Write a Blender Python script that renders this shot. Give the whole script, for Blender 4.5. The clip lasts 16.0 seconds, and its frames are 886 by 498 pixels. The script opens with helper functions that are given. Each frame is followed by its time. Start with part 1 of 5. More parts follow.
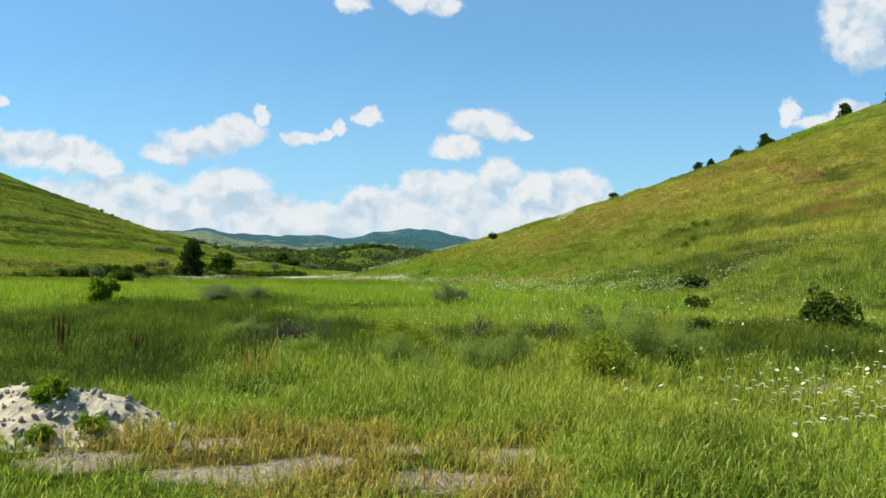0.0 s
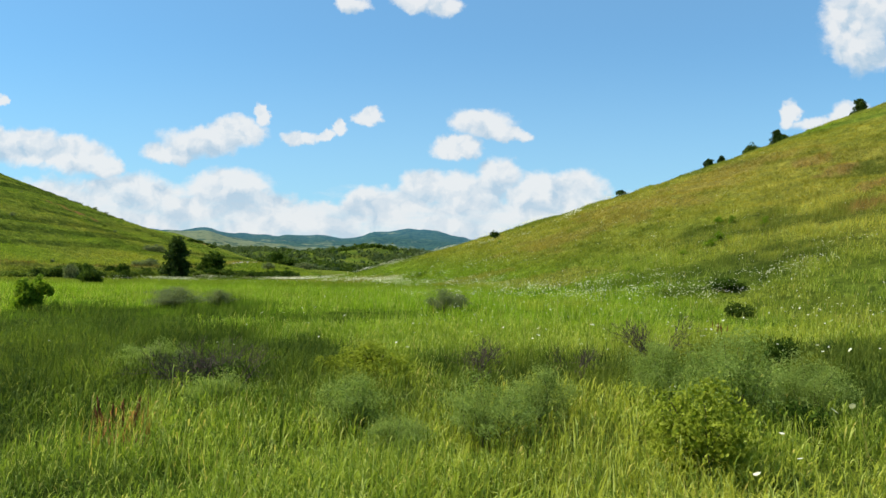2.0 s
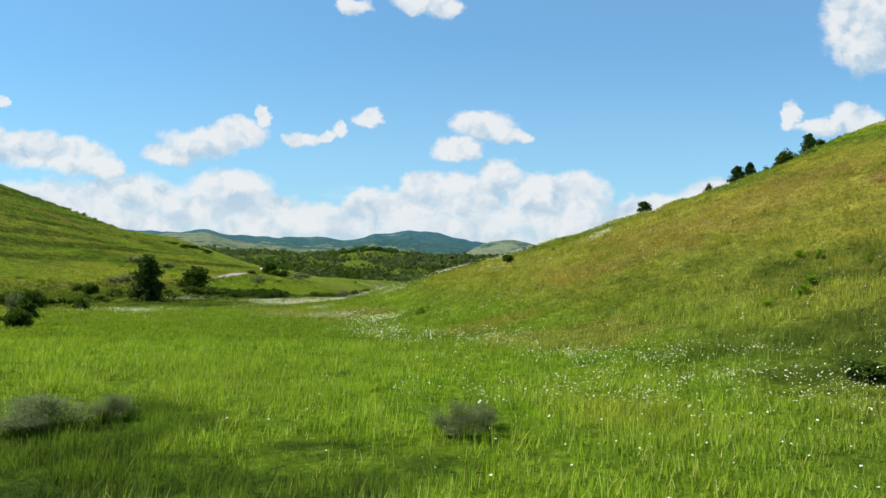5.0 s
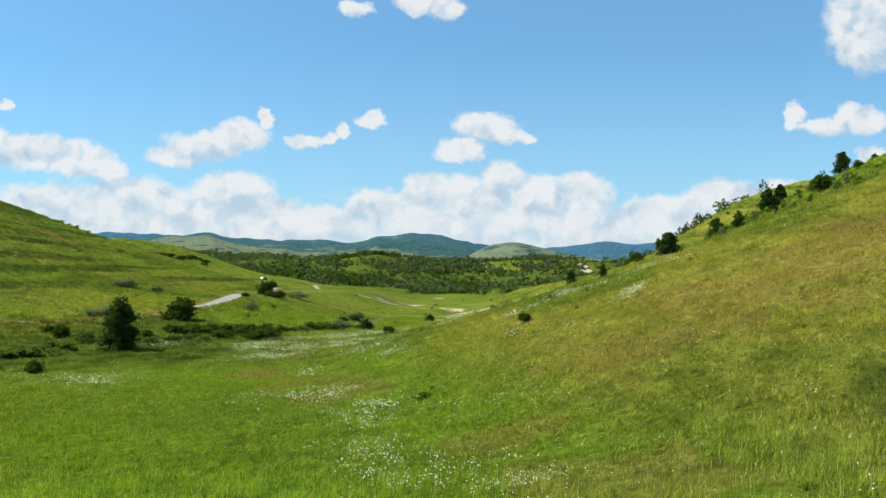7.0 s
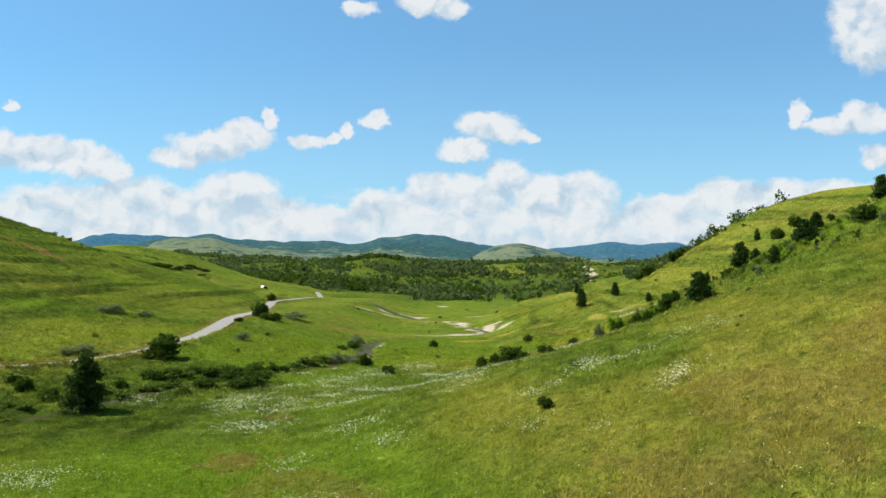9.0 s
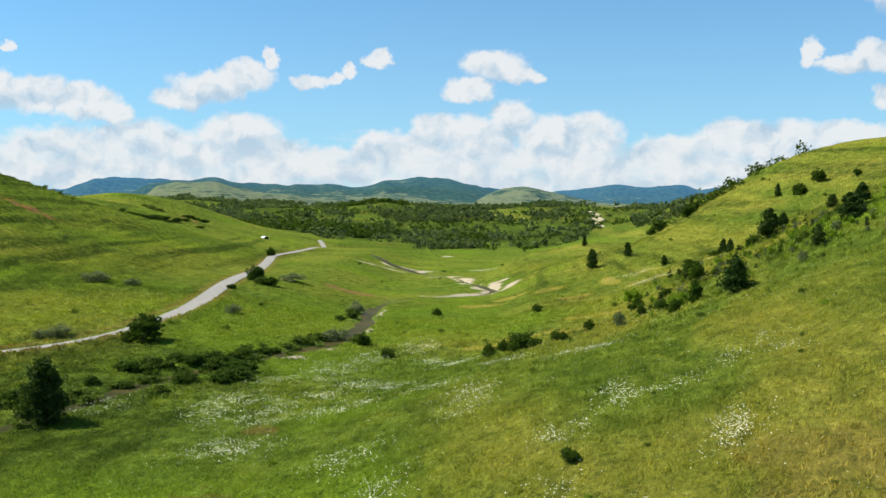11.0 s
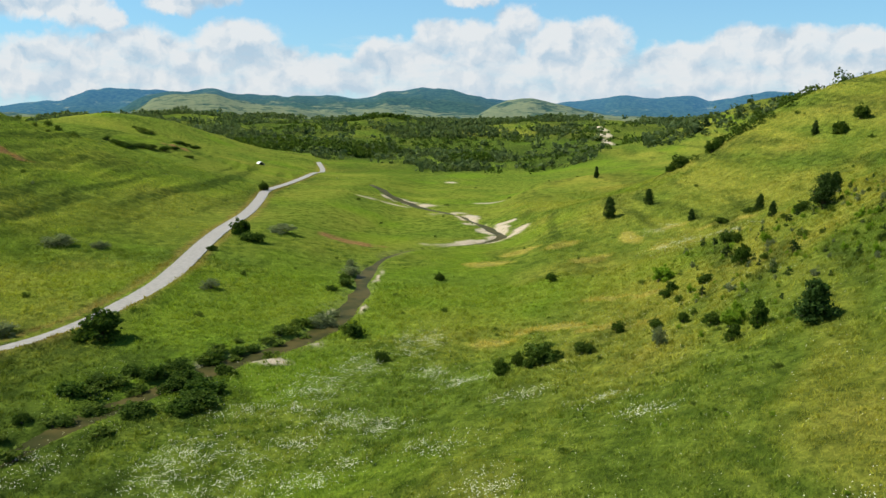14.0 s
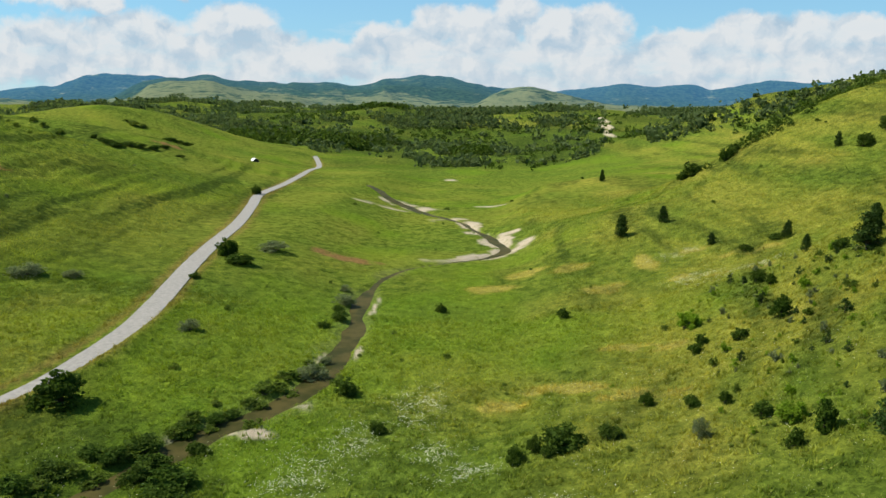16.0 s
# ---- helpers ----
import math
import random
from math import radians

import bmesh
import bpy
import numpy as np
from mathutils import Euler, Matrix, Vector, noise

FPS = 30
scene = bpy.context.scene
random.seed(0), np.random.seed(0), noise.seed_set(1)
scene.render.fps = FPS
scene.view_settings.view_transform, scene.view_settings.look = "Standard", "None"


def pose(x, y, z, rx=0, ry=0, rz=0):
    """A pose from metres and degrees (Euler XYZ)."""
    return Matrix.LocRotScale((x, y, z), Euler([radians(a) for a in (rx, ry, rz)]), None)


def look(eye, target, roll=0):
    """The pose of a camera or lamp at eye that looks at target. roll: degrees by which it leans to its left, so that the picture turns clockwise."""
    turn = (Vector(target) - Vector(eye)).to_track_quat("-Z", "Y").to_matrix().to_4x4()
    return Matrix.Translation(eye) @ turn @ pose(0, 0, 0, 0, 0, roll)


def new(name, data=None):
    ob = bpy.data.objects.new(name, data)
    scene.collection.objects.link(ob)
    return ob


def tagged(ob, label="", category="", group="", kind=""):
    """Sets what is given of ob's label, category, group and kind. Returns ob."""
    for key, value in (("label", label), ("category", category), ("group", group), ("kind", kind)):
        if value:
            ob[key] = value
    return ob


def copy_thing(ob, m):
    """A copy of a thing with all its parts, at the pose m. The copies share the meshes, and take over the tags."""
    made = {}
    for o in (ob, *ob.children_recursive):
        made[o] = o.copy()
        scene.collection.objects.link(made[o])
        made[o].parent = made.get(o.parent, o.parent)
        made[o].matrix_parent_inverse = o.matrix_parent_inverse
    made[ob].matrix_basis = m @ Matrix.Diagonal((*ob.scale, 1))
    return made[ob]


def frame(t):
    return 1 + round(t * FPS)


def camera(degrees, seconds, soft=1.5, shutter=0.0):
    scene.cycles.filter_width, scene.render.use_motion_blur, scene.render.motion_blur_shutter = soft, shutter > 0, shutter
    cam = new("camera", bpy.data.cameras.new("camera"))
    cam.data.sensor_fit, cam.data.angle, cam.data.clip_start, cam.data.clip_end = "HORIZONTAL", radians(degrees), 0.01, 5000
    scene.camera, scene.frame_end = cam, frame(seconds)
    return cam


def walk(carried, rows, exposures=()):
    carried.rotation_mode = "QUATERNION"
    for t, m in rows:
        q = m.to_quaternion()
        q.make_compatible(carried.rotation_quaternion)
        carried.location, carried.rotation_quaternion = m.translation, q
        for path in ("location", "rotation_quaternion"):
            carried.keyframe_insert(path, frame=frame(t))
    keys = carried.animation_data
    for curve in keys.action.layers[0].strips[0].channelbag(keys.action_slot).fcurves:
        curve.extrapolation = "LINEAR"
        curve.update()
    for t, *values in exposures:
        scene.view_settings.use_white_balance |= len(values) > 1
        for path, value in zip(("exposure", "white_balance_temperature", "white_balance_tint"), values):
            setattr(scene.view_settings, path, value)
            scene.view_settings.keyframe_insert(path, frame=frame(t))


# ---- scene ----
cam = camera(65.4, 16.0)
PATH = [
    (0, (0.55, 0.923, 2.728), (0.526, 2.923, 2.755), 0.6),
    (0.5, (0.679, 2.332, 2.684), (0.654, 4.332, 2.712), 0.7),
    (1, (0.741, 3.973, 2.641), (0.716, 5.973, 2.668), 0.7),
    (1.5, (0.749, 5.817, 2.659), (0.724, 7.817, 2.686), 0.8),
    (2, (0.711, 7.786, 2.687), (0.687, 9.786, 2.715), 0.8),
    (2.5, (0.637, 9.92, 2.681), (0.613, 11.92, 2.709), 0.8),
    (3, (0.536, 12.117, 2.709), (0.512, 14.117, 2.738), 0.8),
    (3.5, (0.415, 14.549, 2.9), (0.391, 16.548, 2.929), 0.8),
    (4, (0.281, 16.696, 3.659), (0.257, 18.696, 3.689), 0.8),
    (4.5, (0.14, 19.055, 4.655), (0.115, 21.055, 4.686), 0.8),
    (5, (-0.003, 21.524, 5.864), (-0.029, 23.524, 5.896), 0.8),
    (7.5, (-0.618, 35.656, 13.534), (-0.655, 37.656, 13.57), 0.6),
    (8, (-0.707, 38.418, 15.16), (-0.747, 40.417, 15.196), 0.6),
    (8.5, (-0.783, 41.348, 16.775), (-0.827, 43.347, 16.81), 0.5),
    (9, (-0.849, 44.237, 18.423), (-0.895, 46.237, 18.458), 0.5),
    (11.5, (-1.107, 59.472, 25.802), (-1.167, 61.463, 25.621), 0.4),
    (12, (-1.175, 62.768, 27.575), (-1.237, 64.755, 27.358), 0.4),
    (12.5, (-1.263, 66.189, 29.004), (-1.326, 68.172, 28.746), 0.4),
    (13, (-1.378, 69.839, 30.744), (-1.442, 71.814, 30.439), 0.4),
    (13.5, (-1.528, 73.534, 32.288), (-1.592, 75.502, 31.938), 0.4),
    (14, (-1.723, 77.095, 33.973), (-1.787, 79.056, 33.587), 0.4),
    (14.5, (-1.972, 80.778, 35.671), (-2.036, 82.735, 35.262), 0.5),
    (15, (-2.287, 84.4, 37.324), (-2.349, 86.354, 36.903), 0.6),
    (15.5, (-2.679, 87.936, 39.037), (-2.739, 89.89, 38.616), 0.6),
    (16, (-3.16, 91.522, 40.816), (-3.218, 93.476, 40.393), 0.7),
]
EXPOSURE = 0.80
walk(cam, [(t, look(eye, target, roll)) for t, eye, target, roll in PATH], exposures=[(0, EXPOSURE), (12, EXPOSURE), (16, EXPOSURE - 0.13)])

# ---- light: a high summer sun from the left, broken cumulus ----
SUN_HIGH, SUN_ROUND = 51.0, -84.0  # degrees above the horizon, and from straight ahead to the right


class Nodes:
    """Shorthand for a node tree."""

    def __init__(self, tree):
        self.tree = tree
        tree.nodes.clear()

    def add(self, kind):
        return self.tree.nodes.new(kind)

    def put(self, socket, value):
        if isinstance(value, bpy.types.NodeSocket):
            self.tree.links.new(value, socket)
        elif value is not None:
            if isinstance(value, tuple) and len(value) == 3 and socket.type == "RGBA":
                value = (*value, 1.0)
            socket.default_value = value

    def math(self, op, a, b=None, c=None, clamp=False):
        n = self.add("ShaderNodeMath")
        n.operation, n.use_clamp = op, clamp
        for s, v in zip(n.inputs, (a, b, c)):
            self.put(s, v)
        return n.outputs[0]

    def vector(self, op, a, b=None):
        n = self.add("ShaderNodeVectorMath")
        n.operation = op
        self.put(n.inputs[0], a)
        self.put(n.inputs[3] if op == "SCALE" else n.inputs[1], b)
        return n.outputs["Value"] if op == "LENGTH" else n.outputs[0]

    def join(self, x, y, z=0.0):
        n = self.add("ShaderNodeCombineXYZ")
        for s, v in zip(n.inputs, (x, y, z)):
            self.put(s, v)
        return n.outputs[0]

    def split(self, v):
        n = self.add("ShaderNodeSeparateXYZ")
        self.put(n.inputs[0], v)
        return n.outputs

    def noise(self, place, scale, detail=4.0, rough=0.55, warp=0.0):
        n = self.add("ShaderNodeTexNoise")
        self.put(n.inputs["Vector"], place)
        for k, v in (("Scale", scale), ("Detail", detail), ("Roughness", rough), ("Distortion", warp)):
            self.put(n.inputs[k], v)
        return n.outputs[0]

    def range(self, v, a, b, c=0.0, d=1.0, smooth=True):
        n = self.add("ShaderNodeMapRange")
        n.interpolation_type = "SMOOTHSTEP" if smooth else "LINEAR"
        for s, x in zip(n.inputs, (v, a, b, c, d)):
            self.put(s, x)
        return n.outputs[0]

    def mix(self, f, a, b, blend="MIX"):
        n = self.add("ShaderNodeMix")
        n.data_type, n.blend_type = "RGBA", blend
        self.put(n.inputs[0], f)
        self.put(n.inputs[6], a)
        self.put(n.inputs[7], b)
        return n.outputs[2]


CLOUDS = {
    "high": [(-0.148, 0.369, 0.029, 0.015), (-0.065, 0.376, 0.033, 0.024), (-0.017, 0.369, 0.036, 0.02)],
    "high_right": [(0.585, 0.357, 0.062, 0.069), (0.588, 0.308, 0.046, 0.041)],
    "small_right": [(0.486, 0.214, 0.016, 0.024), (0.532, 0.2, 0.043, 0.016), (0.58, 0.21, 0.043, 0.022), (0.596, 0.157, 0.026, 0.017)],
    "small": [(-0.124, 0.205, 0.025, 0.016), (-0.166, 0.19, 0.013, 0.016), (-0.219, 0.177, 0.036, 0.013), (-0.278, 0.209, 0.011, 0.017), (-0.184, 0.178, 0.014, 0.010)],
    "left_mid": [(-0.317, 0.183, 0.047, 0.024), (-0.367, 0.166, 0.067, 0.026), (-0.413, 0.149, 0.047, 0.018)],
    "left": [(-0.627, 0.157, 0.059, 0.031), (-0.551, 0.144, 0.061, 0.031), (-0.505, 0.128, 0.028, 0.022), (-0.678, 0.161, 0.035, 0.031), (-0.666, 0.22, 0.016, 0.008)],
    "mid": [(0.044, 0.197, 0.055, 0.025), (0.005, 0.163, 0.043, 0.018), (0.083, 0.183, 0.026, 0.013)],
    "bank": [(0.067, 0.124, 0.038, 0.032), (0.12, 0.097, 0.051, 0.035), (0.181, 0.096, 0.053, 0.036), (-0.043, 0.103, 0.039, 0.031), (-0.121, 0.082, 0.039, 0.029),
             (-0.076, 0.071, 0.05, 0.034), (0.022, 0.091, 0.059, 0.039), (-0.175, 0.058, 0.051, 0.026), (0.031, 0.045, 0.17, 0.045), (0.153, 0.045, 0.11, 0.05)],
    "left_bank": [(-0.592, 0.066, 0.11, 0.05), (-0.466, 0.085, 0.086, 0.037), (-0.324, 0.095, 0.076, 0.034), (-0.274, 0.074, 0.052, 0.03), (-0.399, 0.045, 0.15, 0.045), (-0.216, 0.05, 0.06, 0.03)],
    "right_bank": [(0.299, 0.072, 0.08, 0.034), (0.388, 0.093, 0.075, 0.031), (0.46, 0.092, 0.075, 0.035), (0.54, 0.1, 0.067, 0.025), (0.355, 0.045, 0.14, 0.045), (0.636, 0.092, 0.075, 0.038), (0.52, 0.05, 0.15, 0.045)],
}


def make_world():
    world = bpy.data.worlds.new("summer_sky")
    world.use_nodes = True
    n = Nodes(world.node_tree)
    sky = n.add("ShaderNodeTexSky")
    sky.sky_type, sky.sun_disc, sky.altitude = "NISHITA", False, 600
    sky.sun_elevation, sky.sun_rotation = radians(SUN_HIGH), radians(SUN_ROUND)
    sky.air_density, sky.dust_density, sky.ozone_density = 1.0, 0.3, 3.0
    way = n.add("ShaderNodeTexCoord").outputs["Generated"]
    x, y, z = n.split(way)
    ahead = n.math("MAXIMUM", n.math("ABSOLUTE", y), 0.02)
    u, v = n.math("DIVIDE", x, ahead), n.math("DIVIDE", z, ahead)
    flat = n.join(u, v)

    def billow(place, scale, detail=5.0):
        return n.noise(n.vector("MULTIPLY", place, (1.0, 1.35, 1.0)), scale, detail, 0.6)

    # ragged outlines: the plane is warped before the puffs are laid on it
    warp = n.add("ShaderNodeTexNoise")
    n.put(warp.inputs["Vector"], flat)
    warp.inputs["Scale"].default_value, warp.inputs["Detail"].default_value, warp.inputs["Roughness"].default_value = 20.0, 7.0, 0.60
    shove = n.vector("MULTIPLY", n.vector("SUBTRACT", warp.outputs["Color"], (0.5, 0.5, 0.5)), (0.060, 0.044, 0.0))
    bent_plane = n.vector("ADD", flat, shove)
    u, v2, _ = n.split(bent_plane)
    big, fine = billow(flat, 9.0, 6.0), billow(flat, 46.0, 5.0)
    ragged = n.math("ADD", n.math("MULTIPLY", n.math("SUBTRACT", big, 0.5), 0.9), n.math("MULTIPLY", n.math("SUBTRACT", fine, 0.5), 0.55))

    def puffs_of(place, scale):
        w = n.add("ShaderNodeTexVoronoi")
        w.feature = "SMOOTH_F1"
        n.put(w.inputs["Vector"], place)
        w.inputs["Scale"].default_value = scale
        w.inputs["Smoothness"].default_value = 0.6
        return w.outputs["Distance"]

    def field(u, v):
        best = None
        for puffs in CLOUDS.values():
            for cu, cv, ru, rv in puffs:
                du = n.math("MULTIPLY", n.math("SUBTRACT", u, cu), 1 / ru)
                dv = n.math("MULTIPLY", n.math("SUBTRACT", v, cv), 1 / rv)
                d = n.math("ADD", n.math("MULTIPLY", du, du), n.math("MULTIPLY", dv, dv))
                best = d if best is None else n.math("SMOOTH_MIN", best, d, 0.25)
        return best

    core = n.math("SUBTRACT", 1.0, field(u, v2))
    body = n.math("ADD", core, ragged)
    low = n.range(v, 0.10, 0.0, 0.0, 0.45)
    thin = n.math("SUBTRACT", n.noise(n.vector("MULTIPLY", flat, (1.0, 3.2, 1.0)), 11.0, 6.0, 0.6), 0.5)
    low_down = n.range(v, 0.13, 0.03, 0.0, 1.0)
    cover = n.math("MULTIPLY", n.range(n.math("ADD", body, low), -0.14, 0.58), n.math("ADD", 1.0, n.math("MULTIPLY", n.math("MULTIPLY", thin, low_down), 1.5)), clamp=True)
    # billows: light on the sunny upper left of each swelling, grey-blue bases
    turned = n.math("SUBTRACT", field(n.math("ADD", u, -0.010), n.math("ADD", v2, 0.020)), field(u, v2))
    toward = n.vector("ADD", bent_plane, (-0.008, 0.012, 0.0))
    lumps = n.math("SUBTRACT", n.math("ADD", puffs_of(toward, 21.0), n.math("MULTIPLY", puffs_of(toward, 52.0), 0.5)), n.math("ADD", puffs_of(bent_plane, 21.0), n.math("MULTIPLY", puffs_of(bent_plane, 52.0), 0.5)))
    heads = n.math("SUBTRACT", n.noise(n.vector("ADD", bent_plane, (-0.010, 0.018, 0.0)), 17.0, 4.0, 0.55), n.noise(bent_plane, 17.0, 4.0, 0.55))
    lit = n.math("ADD", n.math("ADD", n.math("MULTIPLY", lumps, 1.0), n.math("MULTIPLY", heads, -3.8)), 0.67)
    lit = n.math("ADD", lit, n.math("MULTIPLY", n.range(turned, -1.2, 1.2, -1.0, 1.0, False), 0.46))
    lit = n.math("ADD", lit, n.math("MULTIPLY", n.math("SUBTRACT", big, 0.5), 0.5), clamp=True)
    lit = n.mix(n.math("MULTIPLY", low_down, 0.28), lit, n.math("ADD", 0.62, n.math("MULTIPLY", thin, 1.3)))
    white = n.mix(lit, (0.44, 0.575, 0.70), (0.79, 0.81, 0.82))
    veil = n.range(v, 0.34, -0.02, 0.0, 0.60)
    blue = n.vector("MULTIPLY", sky.outputs[0], (0.082, 0.156, 0.172))
    blue = n.mix(0.45, blue, (0.235, 0.43, 0.67))
    blue = n.mix(veil, blue, (0.42, 0.66, 0.80))
    blue = n.mix(n.math("MULTIPLY", n.range(n.math("ADD", thin, n.range(v, 0.15, 0.05, -0.25, 0.18)), 0.0, 0.25), 0.55), blue, (0.66, 0.77, 0.83))
    out = n.mix(n.math("MULTIPLY", cover, 0.93), blue, white)
    out = n.mix(n.range(v, -0.02, 0.0), (0.16, 0.19, 0.12), out)
    back = n.add("ShaderNodeBackground")
    n.put(back.inputs[0], out)
    back.inputs[1].default_value = SKY
    n.put(n.add("ShaderNodeOutputWorld").inputs[0], back.outputs[0])
    scene.world = world


SKY = 0.617
make_world()
lamp = bpy.data.lights.new("sun", "SUN")
lamp.energy, lamp.angle, lamp.color = 4.9, radians(0.53), (1.0, 0.94, 0.82)
sun = new("sun", lamp)
up, around = radians(SUN_HIGH), radians(SUN_ROUND)
sun.matrix_world = look((0, 0, 200), (-math.sin(around) * math.cos(up), -math.cos(around) * math.cos(up), 200 - math.sin(up)))


# ---- the lie of the land ----
def curve(v, knots, values):
    """A smooth curve through a few knots (cubic, with no overshoot)."""
    k, w = np.asarray(knots, float), np.asarray(values, float)
    d = np.diff(w) / np.diff(k)
    m = np.zeros_like(w)
    m[1:-1] = np.where(d[1:] * d[:-1] > 0, 2 * d[1:] * d[:-1] / np.where(d[1:] + d[:-1] == 0, 1, d[1:] + d[:-1]), 0)
    m[0], m[-1] = d[0], d[-1]
    v = np.clip(np.asarray(v, float), k[0], k[-1])
    i = np.clip(np.searchsorted(k, v) - 1, 0, len(k) - 2)
    h = k[i + 1] - k[i]
    s = (v - k[i]) / h
    return ((1 + 2 * s) * (1 - s) ** 2 * w[i] + s * (1 - s) ** 2 * h * m[i]
            + s * s * (3 - 2 * s) * w[i + 1] + s * s * (s - 1) * h * m[i + 1])


def step(a, b, v):
    s = np.clip((np.asarray(v, float) - a) / (b - a), 0, 1)
    return s * s * (3 - 2 * s)


def soft_rise(d, w):
    """Zero before a foot line, d beyond it, rounded over w metres."""
    return 0.5 * (d + np.sqrt(d * d + w * w))


def lattice(ix, iy, seed):
    h = np.sin(ix * 127.1 + iy * 311.7 + seed * 74.7) * 43758.5453
    return h - np.floor(h)


def rough(x, y, size, seed=0, octaves=4):
    """Value noise about zero, between about -0.5 and 0.5."""
    total, amp, norm = 0.0, 1.0, 0.0
    for o in range(octaves):
        u, v = np.asarray(x, float) / size, np.asarray(y, float) / size
        iu, iv = np.floor(u), np.floor(v)
        fu, fv = u - iu, v - iv
        fu, fv = fu * fu * (3 - 2 * fu), fv * fv * (3 - 2 * fv)
        s = seed + o * 17
        low = lattice(iu, iv, s) * (1 - fu) + lattice(iu + 1, iv, s) * fu
        high = lattice(iu, iv + 1, s) * (1 - fu) + lattice(iu + 1, iv + 1, s) * fu
        total = total + amp * (low * (1 - fv) + high * fv - 0.5)
        norm, amp, size = norm + amp, amp * 0.5, size * 0.5
    return total / norm * 1.6


def bump(x, y, cx, cy, rx, ry, turn=0.0):
    c, s = math.cos(radians(turn)), math.sin(radians(turn))
    u, v = (x - cx) * c + (y - cy) * s, -(x - cx) * s + (y - cy) * c
    return np.exp(-(u / rx) ** 2 - (v / ry) ** 2)


# The brook's line, and the road's: places along the valley
BROOK = [(-100, 80), (-74, 104), (-56, 126), (-51, 142), (-43, 158), (-38.5, 174), (-31, 186), (-26.6, 197), (-25.2, 212), (-25.7, 230), (-25, 249), (-27, 265), (-26, 280), (-21, 293), (-12, 302), (0, 314), (9, 320), (13, 330), (10, 346), (6, 362), (-1, 392), (-15, 420), (-28, 440), (-38, 454), (-60, 500)]
ROAD = [(-170, 118), (-118, 137), (-86, 155), (-77, 162), (-69, 171), (-64.6, 179), (-62.8, 190), (-62.1, 204), (-64.0, 222), (-67.8, 244), (-71.8, 265), (-77, 293), (-84, 335), (-93, 380), (-99.5, 412), (-102.5, 464), (-109, 525), (-116, 580), (-124, 648), (-134.5, 714), (-152, 778)]


def smooth_line(points, every, meander=0.0):
    """A smooth line through a few places, with a point about every so many metres."""
    p = np.array(points, float)
    d = np.r_[0, np.cumsum(np.hypot(*np.diff(p, axis=0).T))]
    s = np.linspace(0, d[-1], int(d[-1] / every) + 1)
    q = np.stack([curve(s, d, p[:, 0]), curve(s, d, p[:, 1])], 1)
    for _ in range(6):
        q[1:-1] = (q[:-2] + 2 * q[1:-1] + q[2:]) / 4
    q[:, 0] += meander * rough(q[:, 0], q[:, 1], 19, 12, 2)
    q[:, 1] += meander * rough(q[:, 0], q[:, 1], 19, 13, 2)
    return q


def away(x, y, line):
    """The distance from a line, and how far along it."""
    best, where = np.full(np.shape(x), 1e9), np.zeros(np.shape(x))
    total = 0.0
    for a, b in zip(line[:-1], line[1:]):
        e = b - a
        l2 = e @ e
        s = np.clip(((x - a[0]) * e[0] + (y - a[1]) * e[1]) / l2, 0, 1)
        d = np.hypot(x - a[0] - s * e[0], y - a[1] - s * e[1])
        near = d < best
        where = np.where(near, total + s * math.sqrt(l2), where)
        best = np.minimum(d, best)
        total += math.sqrt(l2)
    return best, where


BROOK_LINE, ROAD_LINE = smooth_line(BROOK, 4.0, 3.5), smooth_line(ROAD, 8.0)


# Swells and hollows of the right-hand hill: heights on a coarse lattice
SWELL_X, SWELL_Y = (20, 75, 130, 185, 240), (95, 150, 205, 260, 315, 370, 425, 480)
SWELLS = [
    (0.9, 0.2, -0.2, -0.0, -0.0),
    (-1.8, 0.2, -4.2, -0.5, -0.0),
    (-2.3, 1.4, -1.9, -0.3, -0.0),
    (-1.1, -6.7, -6.4, -1.5, -0.0),
    (3.6, 1.9, -9.3, -3.4, -0.8),
    (1.3, -9.2, 8.9, 0.8, -4.3),
    (2.0, -4.2, -16.2, -1.8, -0.8),
    (2.3, 6.7, 1.4, -6.6, -2.5),
]


def swells(x, y):
    total = 0.0
    for cy, row in zip(SWELL_Y, SWELLS):
        for cx, high in zip(SWELL_X, row):
            total = total + high * np.exp(-((x - cx) ** 2 + (y - cy) ** 2) / 46.0 ** 2)
    return total


# Mountain ranges: distance, depth, and the crest's height by the angle from straight ahead
RANGES = [
    (4450, 300, [-39.4, -36.4, -33.3, -32.1, -30.3, -28.8, -27.9, -25.9, -24.4, -23.3, -21.0, -14.4, 3.4, 6.0, 7.7, 10.3, 12.4, 14.5, 15.7, 17.1, 18.6, 20.4, 21.9, 23.2, 24.8, 30.5, 35.1], [-19, 19, 48, 62, 64, 111, 140, 141, 122, 133, 57, -18, 14, 84, 102, 114, 132, 117, 117, 124, 99, 119, 151, 166, 154, 141, 86]),
    (3900, 520, [-28.9, -26.3, -24.4, -22.8, -21.3, -19.9, -17.7, -14.3, -11.7, -8.3, -6.5, -3.8, -1.8, -0.3, 2.4, 5.1, 8.2, 11.2], [-47, 29, 91, 118, 120, 131, 114, 101, 104, 90, 118, 150, 166, 141, 104, 83, 6, -21]),
    (2950, 380, [-26.6, -24.7, -23.3, -20.7, -18.4, -16.3, -12.6, -9.5, -5.6], [-37, 31, 73, 84, 71, 47, 26, 1, -19]),
    (3000, 330, [-1.1, 0.6, 2.0, 3.5, 5.0, 7.0, 9.4, 12.0], [-17, 18, 53, 81, 91, 67, 35, 10]),
]


